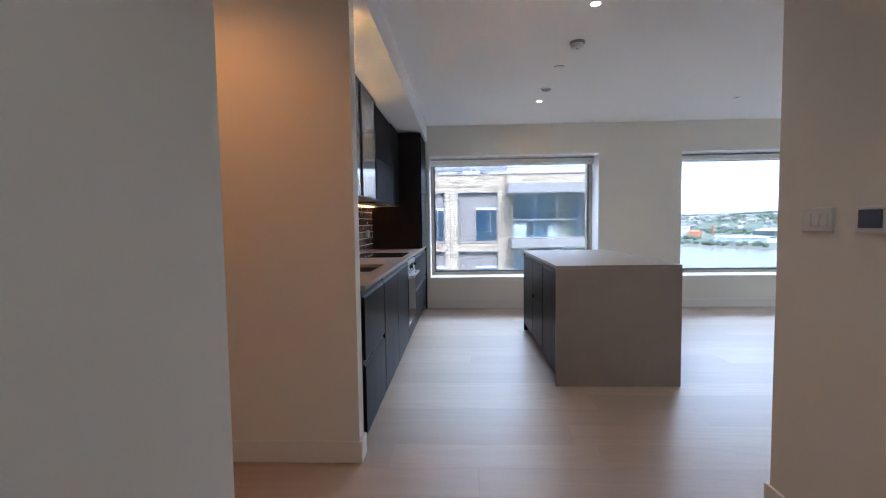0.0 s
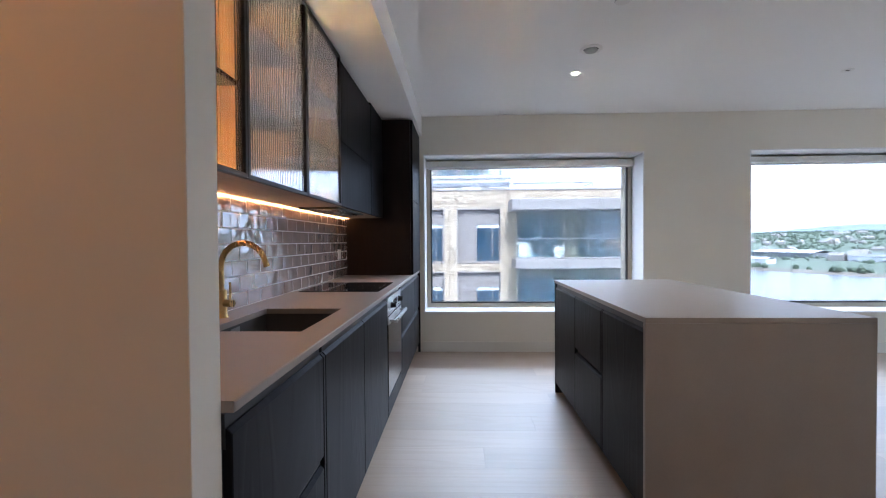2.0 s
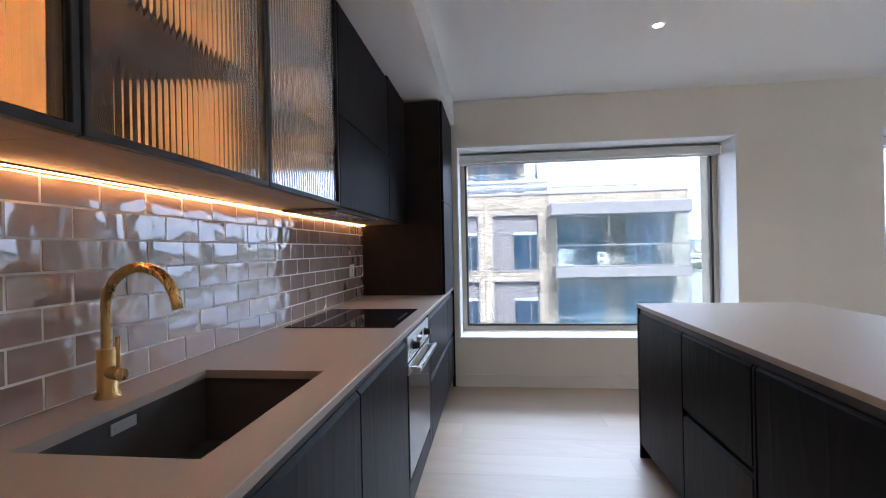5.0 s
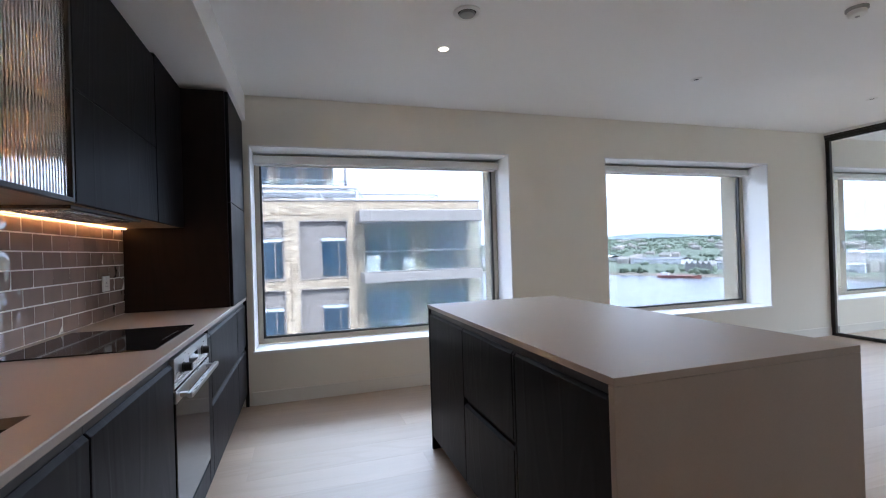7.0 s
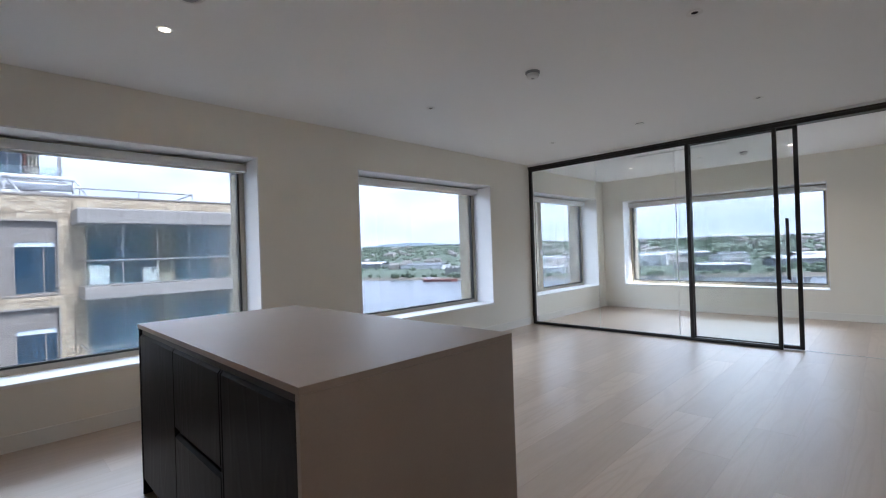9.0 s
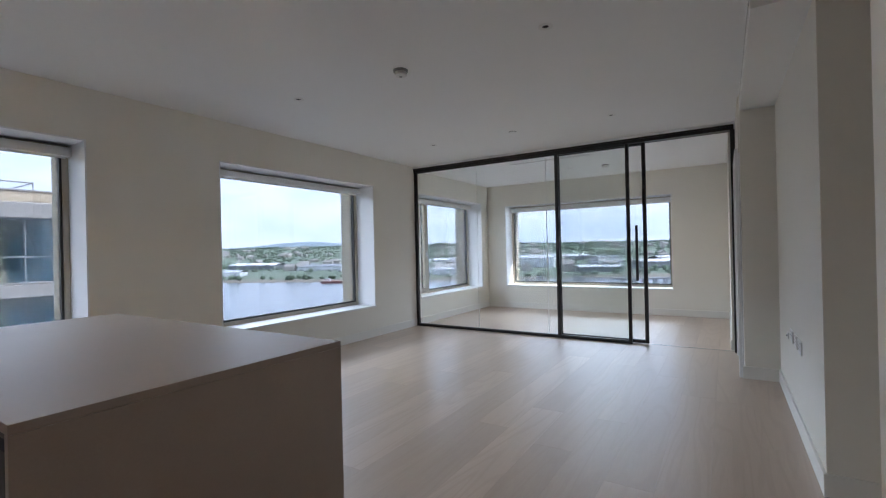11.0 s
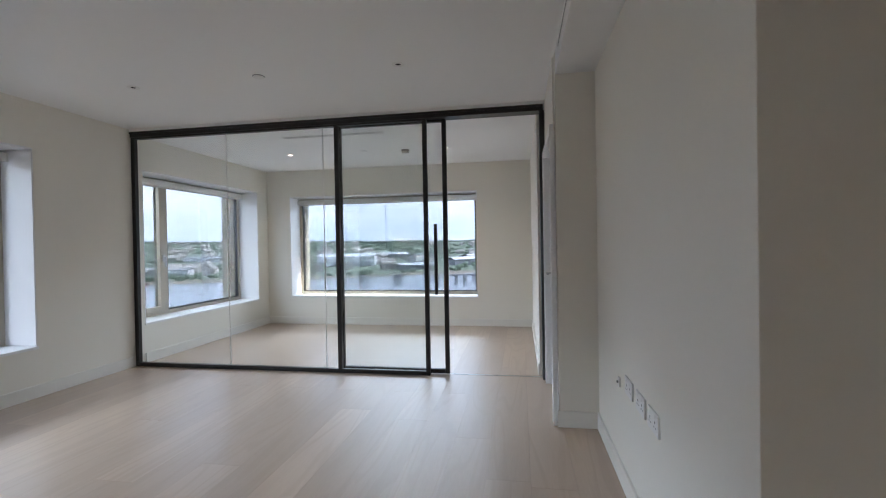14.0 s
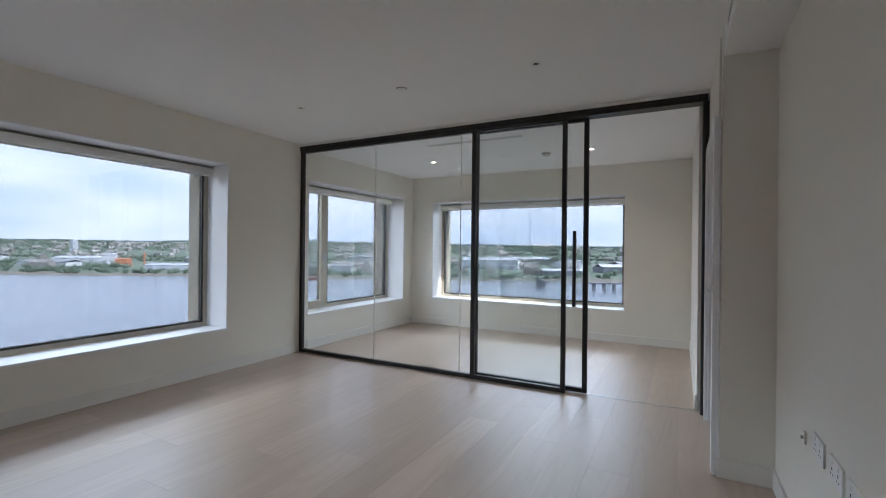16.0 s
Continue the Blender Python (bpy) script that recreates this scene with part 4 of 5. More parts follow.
def sprinkler(x, y, z=H):
    return dome("sprinkler_cover", "white concealed sprinkler cover disc on the ceiling", x, y, z, [
        [(0.0, -0.0005), (0.0445, -0.0005), (0.0445, -0.005), (0.0, -0.005)],
        [(0.040, -0.0052), (0.042, -0.007), (0.041, -0.0095), (0.0, -0.010)]], (GREY_PLASTIC, PLASTIC), "sprinkler")


def vent_valve(x, y, z=H):
    return dome("extract_valve", "round extract air valve, white rim and grey centre, on the ceiling", x, y, z, [
        [(0.052, -0.001), (0.078, -0.001), (0.080, -0.006), (0.068, -0.014), (0.056, -0.012), (0.052, -0.001)],
        [(0.0, -0.003), (0.0515, -0.003), (0.0515, -0.0015), (0.0, -0.0015)],
        [(0.0, -0.008), (0.044, -0.008), (0.047, -0.012), (0.040, -0.020), (0.0, -0.023)]], (PLASTIC, BLACK, GREY_PLASTIC), "air vent")


downlight(1.366, 5.194, lit=True, watts=0.9)
downlight(1.330, 2.928, lit=True, watts=0.7)
downlight(3.550, 3.005)
downlight(3.560, 5.250)
downlight(5.742, 3.072)
downlight(5.742, 5.270)
downlight(8.30, 5.300, H2, lit=True, watts=0.8)
downlight(8.36, 3.150, H2, lit=True, watts=0.8)
downlight(0.75, 0.10, lit=True, watts=0.38, colour=(1.0, 0.95, 0.9), label="small white recessed corridor downlight, lit")
downlight(-0.75, 1.70, lit=True, watts=0.55, colour=(1.0, 0.36, 0.085), label="small recessed warm downlight in the side passage, lit")
smoke_alarm(1.369, 3.527)
smoke_alarm(3.570, 4.132)
smoke_alarm(8.36, 3.70, H2)
sprinkler(1.352, 4.075)
sprinkler(5.740, 4.168)
sprinkler(8.30, 4.25, H2)
vent_valve(1.358, 4.722)

# slot diffusers
slot = thing("slot_diffuser", (4.70, 1.974, 2.51), "long dark linear air slot in the white bulkhead", "air vent")
part("frame", merge(box(3.80, 5.52, 1.9705, 1.974, 2.522, 2.530, 0.001), box(3.80, 5.52, 1.9705, 1.974, 2.484, 2.492, 0.001)), PLASTIC, slot)
part("backing", boxes((3.80, 5.52, 1.9706, 1.9716, 2.4922, 2.5218)), BLACK, slot)
part("blade", boxes((3.805, 5.515, 1.9718, 1.9735, 2.505, 2.509)), GREY_PLASTIC, slot)
slot2 = thing("slot_diffuser", (7.40, 4.30, H2), "white linear air slot in the glazed room's ceiling", "air vent")
part("frame", boxes((7.34, 7.355, 3.7, 4.9, H2 - 0.004, H2 - 0.0005), (7.425, 7.44, 3.7, 4.9, H2 - 0.004, H2 - 0.0005)), PLASTIC, slot2)
part("backing", boxes((7.3552, 7.4248, 3.7, 4.9, H2 - 0.0015, H2 - 0.0005)), GREY_PLASTIC, slot2)
part("blade", boxes((7.385, 7.395, 3.7, 4.9, H2 - 0.004, H2 - 0.0016)), PLASTIC, slot2)

# ---- outside ----
GROUND = -27.0
BRICK = bricks("buff_brick", (0.60, 0.50, 0.36), (0.27, 0.205, 0.135), (0.50, 0.45, 0.37))
PANEL = material("taupe_metal_panel", (0.22, 0.20, 0.185), 0.5, vary=0.03, scale=1.5, fine=30, bump=0.02)
PALE_METAL = material("pale_grey_metal", (0.25, 0.235, 0.22), 0.5, vary=0.03, scale=1.5, fine=30, bump=0.01)
FAR_GLASS = material("blue_window_glass", (0.028, 0.055, 0.085), 0.06, vary=0.25, scale=0.7, fine=6, bump=0, spec=0.8, piece=0.2, rough_vary=0.02)
RAIL_GLASS = clear_glass("balcony_glass", (0.88, 0.94, 0.96), 0.05)
# opaque balcony panes, the sky's pale blue reflection put into the base colour
BAY_GLASS = material("sky_tinted_balcony_glass", (0.10, 0.17, 0.22), 0.06, vary=0.25, scale=0.7, fine=6, bump=0, spec=0.8, piece=0.25, rough_vary=0.02)
FELT = material("grey_roof_felt", (0.22, 0.22, 0.22), 0.9, vary=0.1, scale=0.6, fine=12)
TERRACOTTA = material("terracotta_cladding", (0.34, 0.13, 0.085), 0.7, vary=0.1, scale=1, fine=10, bump=0.02)
# dimness of the unlit rooms is put into this dark base colour
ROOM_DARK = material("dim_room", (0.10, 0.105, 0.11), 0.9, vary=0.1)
WHITE_SET = material("white_furniture", (0.62, 0.61, 0.58), 0.6, vary=0.04)
TIMBER = material("pale_timber", (0.42, 0.30, 0.18), 0.6, vary=0.08)
BLIND = material("pale_blue_blind", (0.55, 0.62, 0.68), 0.7, vary=0.04)
PIPE = material("galvanised_white_pipe", (0.62, 0.63, 0.64), 0.45, vary=0.04)
FY = 22.0
house = thing("apartment_building", (3.0, 26.0, GROUND), "buff brick apartment block with taupe panels and glazed balconies", "apartment building")
ST = 2.866
holes, bays = [], []
for s in range(5):
    dz = -ST * s
    holes += [(-2.30, -0.37, 0.24 + dz, 2.64 + dz), (0.295, 2.205, 0.24 + dz, 2.64 + dz)]
    bays += [(3.03, 4.97, 0.33 + dz, 2.45 + dz), (5.70, 7.67, 0.33 + dz, 2.45 + dz)]
rows = []
zs = sorted({GROUND, 3.50, *[h[2] for h in holes], *[h[3] for h in holes], *[h[2] for h in bays], *[h[3] for h in bays]})
for lo, hi in zip(zs, zs[1:]):
    mid = (lo + hi) / 2
    cut = sorted((h[0], h[1]) for h in holes + bays if h[2] < mid < h[3])
    at = -14.0
    for a, b in cut:
        rows.append((at, a, FY, FY + 0.35, lo, hi))
        at = b
    rows.append((at, 8.33, FY, FY + 0.35, lo, hi))
part("wall", boxes(*rows), BRICK, house, "buff brick facade")
part("side_wall", boxes((7.98, 8.33, FY + 0.351, FY + 16, GROUND, 3.50)), BRICK, house)
part("roof", boxes((-14, 7.975, FY + 0.355, FY + 16, 2.7, 3.0)), FELT, house)
part("coping", box(-14.0, 8.38, FY - 0.04, FY + 0.42, 3.501, 3.56, 0.008), PALE_METAL, house)
# dark sheet and slabs added behind the windows as unlit rooms
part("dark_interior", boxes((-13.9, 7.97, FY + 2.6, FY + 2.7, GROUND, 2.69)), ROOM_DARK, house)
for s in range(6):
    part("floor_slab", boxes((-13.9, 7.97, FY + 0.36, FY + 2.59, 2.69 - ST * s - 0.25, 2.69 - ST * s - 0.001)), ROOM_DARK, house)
# recessed vertical and horizontal joints in the brickwork
joint = boxes((-0.115, -0.085, FY - 0.004, FY + 0.02, -12, 3.50), (2.605, 2.635, FY - 0.004, FY + 0.02, -12, 3.50))
for s in range(5):
    merge(joint, boxes((-14, 2.60, FY - 0.004, FY + 0.02, 0.005 - ST * s, 0.03 - ST * s)))
merge(joint, boxes((-14, 8.33, FY - 0.004, FY + 0.02, 2.90, 2.925)))
part("movement_joint", joint, material("brick_joint", (0.16, 0.13, 0.10), 0.9, vary=0.05), house)


def panel_window(a, b, lo, hi, split):
    """A recessed metal panel with a window in its lower part on one side."""
    w = part("window", boxes((a, b, FY + 0.16, FY + 0.20, hi - 0.62, hi), (a, split, FY + 0.16, FY + 0.20, lo, hi - 0.6205)), PANEL, house, "taupe metal panel round a window")
    n = 7
    seams = bmesh.new()
    for i in range(1, n):
        x = a + (split - a) * i / n
        merge(seams, boxes((x - 0.006, x + 0.006, FY + 0.150, FY + 0.1595, lo + 0.02, hi - 0.62)))
    part("seam", seams, PANEL, w)
    t = 0.055
    part("frame", boxes((split, split + t, FY + 0.10, FY + 0.19, lo, hi - 0.621), (b - t, b, FY + 0.10, FY + 0.19, lo, hi - 0.621), (split + t, b - t, FY + 0.10, FY + 0.19, lo, lo + t), (split + t, b - t, FY + 0.10, FY + 0.19, hi - 0.621 - t, hi - 0.621)), PANEL, w)
    part("pane", boxes((split + t, b - t, FY + 0.14, FY + 0.15, lo + t, hi - 0.621 - t)), FAR_GLASS, w)
    part("blind", boxes((split + t, b - t, FY + 0.128, FY + 0.1395, hi - 0.621 - t - 0.16, hi - 0.621 - t)), BLIND, w, "pale blue-white blind drawn a little way down")
    part("mullion", boxes((b - t - 0.30, b - t - 0.265, FY + 0.11, FY + 0.139, lo + t, hi - 0.621 - t - 0.161)), PANEL, w)
    part("sill", box(a - 0.02, b + 0.02, FY - 0.03, FY + 0.16, lo - 0.05, lo - 0.001, 0.006), PANEL, w)
    part("surround", boxes((a - 0.05, a, FY - 0.012, FY + 0.16, lo - 0.05, hi + 0.05), (b, b + 0.05, FY - 0.012, FY + 0.16, lo - 0.05, hi + 0.05), (a, b, FY - 0.012, FY + 0.16, hi, hi + 0.05)), PALE_METAL, w)
    return w


for a, b, lo, hi in holes:
    panel_window(a, b, lo, hi, a + (b - a) * 0.43)
for a, b, lo, hi in bays:
    w = part("balcony_window", boxes((a, a + 0.06, FY + 0.08, FY + 0.16, lo, hi), (b - 0.06, b, FY + 0.08, FY + 0.16, lo, hi), (a + 0.06, b - 0.06, FY + 0.08, FY + 0.16, lo, lo + 0.06), (a + 0.06, b - 0.06, FY + 0.08, FY + 0.16, hi - 0.06, hi), (a + 0.68, a + 0.74, FY + 0.08, FY + 0.16, lo + 0.06, hi - 0.06), (a + 1.30, a + 1.35, FY + 0.08, FY + 0.16, lo + 0.06, hi - 0.06)), PANEL, house, "glazed balcony doors")
    for p, q in ((a + 0.06, a + 0.68), (a + 0.74, a + 1.30), (a + 1.35, b - 0.06)):
        part("pane", boxes((p, q, FY + 0.115, FY + 0.125, lo + 0.06, hi - 0.06)), BAY_GLASS, w)
for s in range(4):
    dz = -ST * s
    deck = part("balcony", merge(box(2.74, 7.86, FY - 1.45, FY - 0.001, 0.02 + dz, 0.43 + dz, 0.03), box(2.74, 7.86, FY - 1.47, FY - 1.44, 0.46 + dz, 0.50 + dz, 0.005)), PALE_METAL, house, "grey balcony slab with glass balustrade")
    part("handrail", merge(box(2.74, 7.86, FY - 1.44, FY - 1.39, 1.27 + dz, 1.31 + dz, 0.006), merge(box(2.74, 2.78, FY - 1.44, FY - 0.01, 1.27 + dz, 1.31 + dz, 0.006), box(7.82, 7.86, FY - 1.44, FY - 0.01, 1.27 + dz, 1.31 + dz, 0.006))), PALE_METAL, deck)
    for i in range(6):
        x = 2.76 + i * 1.012
        part("baluster", boxes((x - 0.015, x + 0.015, FY - 1.43, FY - 1.40, 0.43 + dz, 1.27 + dz)), PALE_METAL, deck)
    part("balustrade_glass", boxes((2.78, 7.82, FY - 1.418, FY - 1.412, 0.47 + dz, 1.26 + dz)), RAIL_GLASS, deck, shadow=False)
    # full-height glazed screen above the handrail
    head = 2.49 if s == 0 else 0.019 - ST * (s - 1)
    for i in range(5):
        x = 2.79 + i * 1.008
        part("screen_pane", boxes((x, x + 0.985, FY - 1.425, FY - 1.415, 1.315 + dz, head)), RAIL_GLASS, deck, shadow=False)
        part("mullion", boxes((x + 0.987, x + 1.006, FY - 1.435, FY - 1.405, 1.315 + dz, head)), PALE_METAL, deck)
    if s:
        part("upstand", boxes((2.74, 7.86, FY - 1.455, FY - 1.4505, 0.03 + dz, 0.42 + dz)), PALE_METAL, deck)
part("canopy", box(2.58, 7.88, FY - 1.55, FY - 0.001, 2.49, 3.00, 0.06, 3), PALE_METAL, house, "rounded grey canopy over the top balcony")
for nm, x0, x1, y0, y1, z0, z1, mat, lab in (("balcony_box", 2.95, 3.50, 21.2, 21.6, 0.44, 1.08, WHITE_SET, "white storage box on the balcony"), ("balcony_planter", 4.50, 5.00, 21.3, 21.7, 0.44, 0.95, WHITE_SET, "white stacked planter on the balcony")):
    t = thing(nm, ((x0 + x1) / 2, (y0 + y1) / 2, z0), lab, "balcony furniture")
    part("body", box(x0, x1, y0, y1, z0, z1, 0.02), mat, t)
    part("lid", box(x0 - 0.02, x1 + 0.02, y0 - 0.02, y1 + 0.02, z1 + 0.001, z1 + 0.05, 0.01), mat, t)
chair = thing("balcony_chair", (7.2, 21.4, 0.435), "pale timber chair on the balcony", "chair")
for lx, ly in ((6.95, 21.2), (7.40, 21.2), (6.95, 21.65), (7.40, 21.65)):
    part("leg", tube([(lx, ly, 0.4355), (lx + 0.02, ly, 0.86 if ly < 21.5 else 1.25)], 0.022, 8), TIMBER, chair)
part("seat", box(6.93, 7.46, 21.18, 21.68, 0.84, 0.88, 0.01), TIMBER, chair)
part("backrest", box(6.95, 7.44, 21.63, 21.67, 1.02, 1.22, 0.01), TIMBER, chair)

# roof plant and guard rail
plant = thing("roof_plant", (1.5, 27.0, 3.0), "grey ducts and pale plant units on the roof", "roof plant")
for i in range(7):
    x = -6.2 + i * 1.35
    part("unit", box(x, x + 0.95, 26.4, 27.4, 3.0, 3.95 + 0.18 * (i % 3), 0.03), PIPE, plant)
part("duct", merge(tube([(-8, 25.6, 4.25), (3.0, 25.6, 4.25)], 0.16, 12), tube([(-8, 25.2, 4.55), (3.05, 25.2, 4.55)], 0.09, 10)), PIPE, plant, smooth=True)
part("louvre_screen", boxes(*[(-8, 3.1, 28.0, 28.06, 3.3 + 0.16 * k, 3.38 + 0.16 * k) for k in range(10)]), PALE_METAL, plant)
for x in (-5.0, -2.0, 1.0, 3.0):
    part("support", boxes((x, x + 0.06, 25.2, 25.7, 3.0, 4.55)), PIPE, plant)
    part("brace", tube([(x + 0.1, 25.3, 4.5), (x + 1.0, 25.3, 3.05)], 0.04, 8), PIPE, plant)
guard = thing("roof_guard_rail", (5.5, 25.2, 3.0), "thin galvanised roof guard rail", "guard rail")
part("top_rail", tube([(3.0, 25.2, 4.22), (7.3, 25.2, 4.22), (7.3, 27.5, 4.22)], 0.03, 8), PALE_METAL, guard)
part("mid_rail", tube([(3.0, 25.2, 3.85), (7.3, 25.2, 3.85), (7.3, 27.5, 3.85)], 0.02, 8), PALE_METAL, guard)
for x in (3.2, 5.2, 7.3):
    part("post", tube([(x, 25.2, 3.0), (x, 25.2, 4.22)], 0.025, 8), PALE_METAL, guard)

# tower behind
tower = thing("tower_block", (-4, 48, GROUND), "taller block with terracotta strips and grey balconies", "apartment building")
part("wall", boxes((-16, 3.2, 45.0, 60, GROUND, 30)), PALE_METAL, tower)
for s in range(4):
    z = 6.9 + 3.0 * s
    part("balcony", box(-16, 4.4, 43.6, 45.0, z - 0.28, z + 0.02, 0.03), PALE_METAL, tower)
    part("balustrade", boxes((-16, 4.35, 43.65, 43.68, z + 0.02, z + 1.05)), RAIL_GLASS, tower, shadow=False)
    for k in range(8):
        x = -15.6 + 2.36 * k
        w = part("window", boxes((x, x + 1.30, 44.93, 44.999, z + 0.05, z + 2.45)), FAR_GLASS, tower)
        part("frame", boxes((x - 0.07, x, 44.86, 44.998, z + 0.02, z + 2.5), (x + 0.62, x + 0.68, 44.88, 44.929, z + 0.05, z + 2.45), (x + 1.30, x + 1.37, 44.86, 44.998, z + 0.02, z + 2.5)), PIPE, w)
        for i in range(4):
            part("fin", boxes((x + 1.48 + 0.20 * i, x + 1.56 + 0.20 * i, 44.72, 44.998, z + 0.02, z + 2.7)), TERRACOTTA if (k + i) % 4 == 3 else CREAM_STONE, tower)
    part("post", boxes((4.1, 4.3, 43.7, 43.9, z + 0.02, z + 2.71)), PALE_METAL, tower)

# ground, river and far bank: v runs away from the river, u along it
U, V = Vector((0.424, -0.906, 0)), Vector((0.906, 0.424, 0))
BANK = 408.0


def bank_at(u):
    return BANK + 14 * noise.noise((u * 0.006, 3.1, 0)) + 4 * noise.noise((u * 0.03, 7.7, 0))


def land_z(u, v):
    d = max(0.0, min(1.0, (v - 900) / 1500))
    d = d * d * (3 - 2 * d)
    hill = 0.72 + 0.30 * noise.noise((u * 0.0011 + 4, v * 0.0008, 1.3)) + 0.10 * noise.noise((u * 0.005, v * 0.004, 9.0))
    return -25.2 + 66 * d * hill + 0.8 * noise.noise((u * 0.02, v * 0.02, 0))


def place(u, v, z):
    p = U * u + V * v
    return (p.x, p.y, z)


MUD = material("river_mud_bank", (0.16, 0.14, 0.11), 0.8, vary=0.15, scale=0.05, fine=0.6)
LAND = material("far_bank_land", (0.105, 0.135, 0.095), 0.95, vary=0.35, scale=0.012, fine=0.10, bump=0)
WATER = material("river_water", (0.13, 0.15, 0.17), 0.24, vary=0.06, scale=0.01, fine=0.35, bump=0.35, distance=0.12, stretch=(1, 1, 1), rough_vary=0.05, spec=0.6)
LEAF = material("far_trees", (0.085, 0.115, 0.080), 0.95, vary=0.3, scale=0.02, fine=0.25, bump=0)
structure("water", boxes((-4200, 4200, 40, 4200, GROUND - 2, GROUND), (12, 4200, -1500, 39.99, GROUND - 2, GROUND)), WATER, "wide grey tidal river", "river")
structure("ground", boxes((-900, 11.9, -300, 39.9, GROUND - 2, GROUND + 0.6)), FELT, "paved quayside ground under the blocks", "ground")
us = [-3300 + 30 * i for i in range(170)]
vs_ = [0, 6, 16, 40, 90, 160, 250, 360, 480, 620, 780, 950, 1120, 1300, 1480, 1660, 1850, 2050, 2250]
verts, faces = [], []
for u in us:
    b = bank_at(u)
    for k, v in enumerate(vs_):
        verts.append(place(u, b + v, GROUND - 0.5 if k == 0 else (GROUND + 1.1 if k == 1 else land_z(u, b + v))))
nv = len(vs_)
for i in range(len(us) - 1):
    for j in range(nv - 1):
        faces.append((i * nv + j, (i + 1) * nv + j, (i + 1) * nv + j + 1, i * nv + j + 1))
me = bpy.data.meshes.new("far_bank")
me.from_pydata(verts, [], faces)
me.materials.append(LAND)
me.materials.append(MUD)
for i, p in enumerate(me.polygons):
    p.use_smooth = True
    p.material_index = 1 if i % (nv - 1) < 2 else 0
tagged(new("far_bank", me), "low green far bank rising to wooded hills", "far bank", kind="structure")

# trees of the far bank, clumps of many small crowns
rng = random.Random(11)
ico = bmesh.new()
bmesh.ops.create_icosphere(ico, subdivisions=1, radius=1.0)
ico_v = np.array([v.co[:] for v in ico.verts])
ico.verts.index_update()
ico_f = np.array([[v.index for v in f.verts] for f in ico.faces])
ico.free()
tv, tf, count = [], [], 0
for i in range(15000):
    v = 12 + 2100 * rng.random() ** 1.5
    u = rng.uniform(-2900, 1300)
    dense = noise.noise((u * 0.004, v * 0.006, 2.0)) + (0.28 if v > 900 else -0.02) + (0.25 if v < 30 else 0)
    if dense < 0.0:
        continue
    b = bank_at(u) + v
    size = rng.uniform(1.7, 3.6) * (1 + v / 2600)
    c = np.array(place(u, b, land_z(u, b) + size * 0.55))
    jig = np.array([[rng.uniform(0.65, 1.3)] for _ in range(len(ico_v))])
    tv.append(ico_v * jig * np.array([size, size, size * rng.uniform(0.7, 1.15)]) + c)
    tf.append(ico_f + count)
    count += len(ico_v)
me = bpy.data.meshes.new("far_trees")
me.from_pydata(np.concatenate(tv).tolist(), [], np.concatenate(tf).tolist())
me.materials.append(LEAF)
tagged(new("far_trees", me), "dull green trees scattered over the far bank", "trees", kind="stuff")


def shed(u, v, length, depth, height, mat, roof, name="warehouse", label="", turn=0.0, windows=0):
    length, depth, height = length * 0.7, depth * 0.7, height * 0.62
    b = bank_at(u) + v
    z = land_z(u, b) - 0.5
    t = thing(name, place(u, b, z), label, "warehouse", "far bank buildings")
    m = Matrix.Translation(place(u, b, z)) @ Matrix.Rotation(math.atan2(U.y, U.x) + turn, 4, "Z")
    body = boxes((-length / 2, length / 2, 0, depth, 0, height))
    body.transform(m)
    part("wall", body, mat, t)
    r = bmesh.new()
    e = 0.4
    pts = [(-e, height), (depth / 2, height + depth * 0.10), (depth + e, height), (depth + e, height + 0.3), (depth / 2, height + depth * 0.10 + 0.3), (-e, height + 0.3)]
    two = [[r.verts.new((x, y, zz)) for y, zz in pts] for x in (-length / 2 - e, length / 2 + e)]
    for i in range(6):
        r.faces.new((two[0][i], two[0][(i + 1) % 6], two[1][(i + 1) % 6], two[1][i]))
    r.faces.new(two[0])
    r.faces.new(two[1][::-1])
    bmesh.ops.recalc_face_normals(r, faces=r.faces[:])
    r.transform(m)
    part("roof", r, roof, t)
    n = windows or max(2, int(length / 14))
    w = boxes(*[(-length / 2 + length * (k + 0.3) / n, -length / 2 + length * (k + 0.7) / n, -0.12, -0.002, 0.5, height * 0.45) for k in range(n)])
    w.transform(m)
    part("door", w, SHED_GREY, t)
    return t


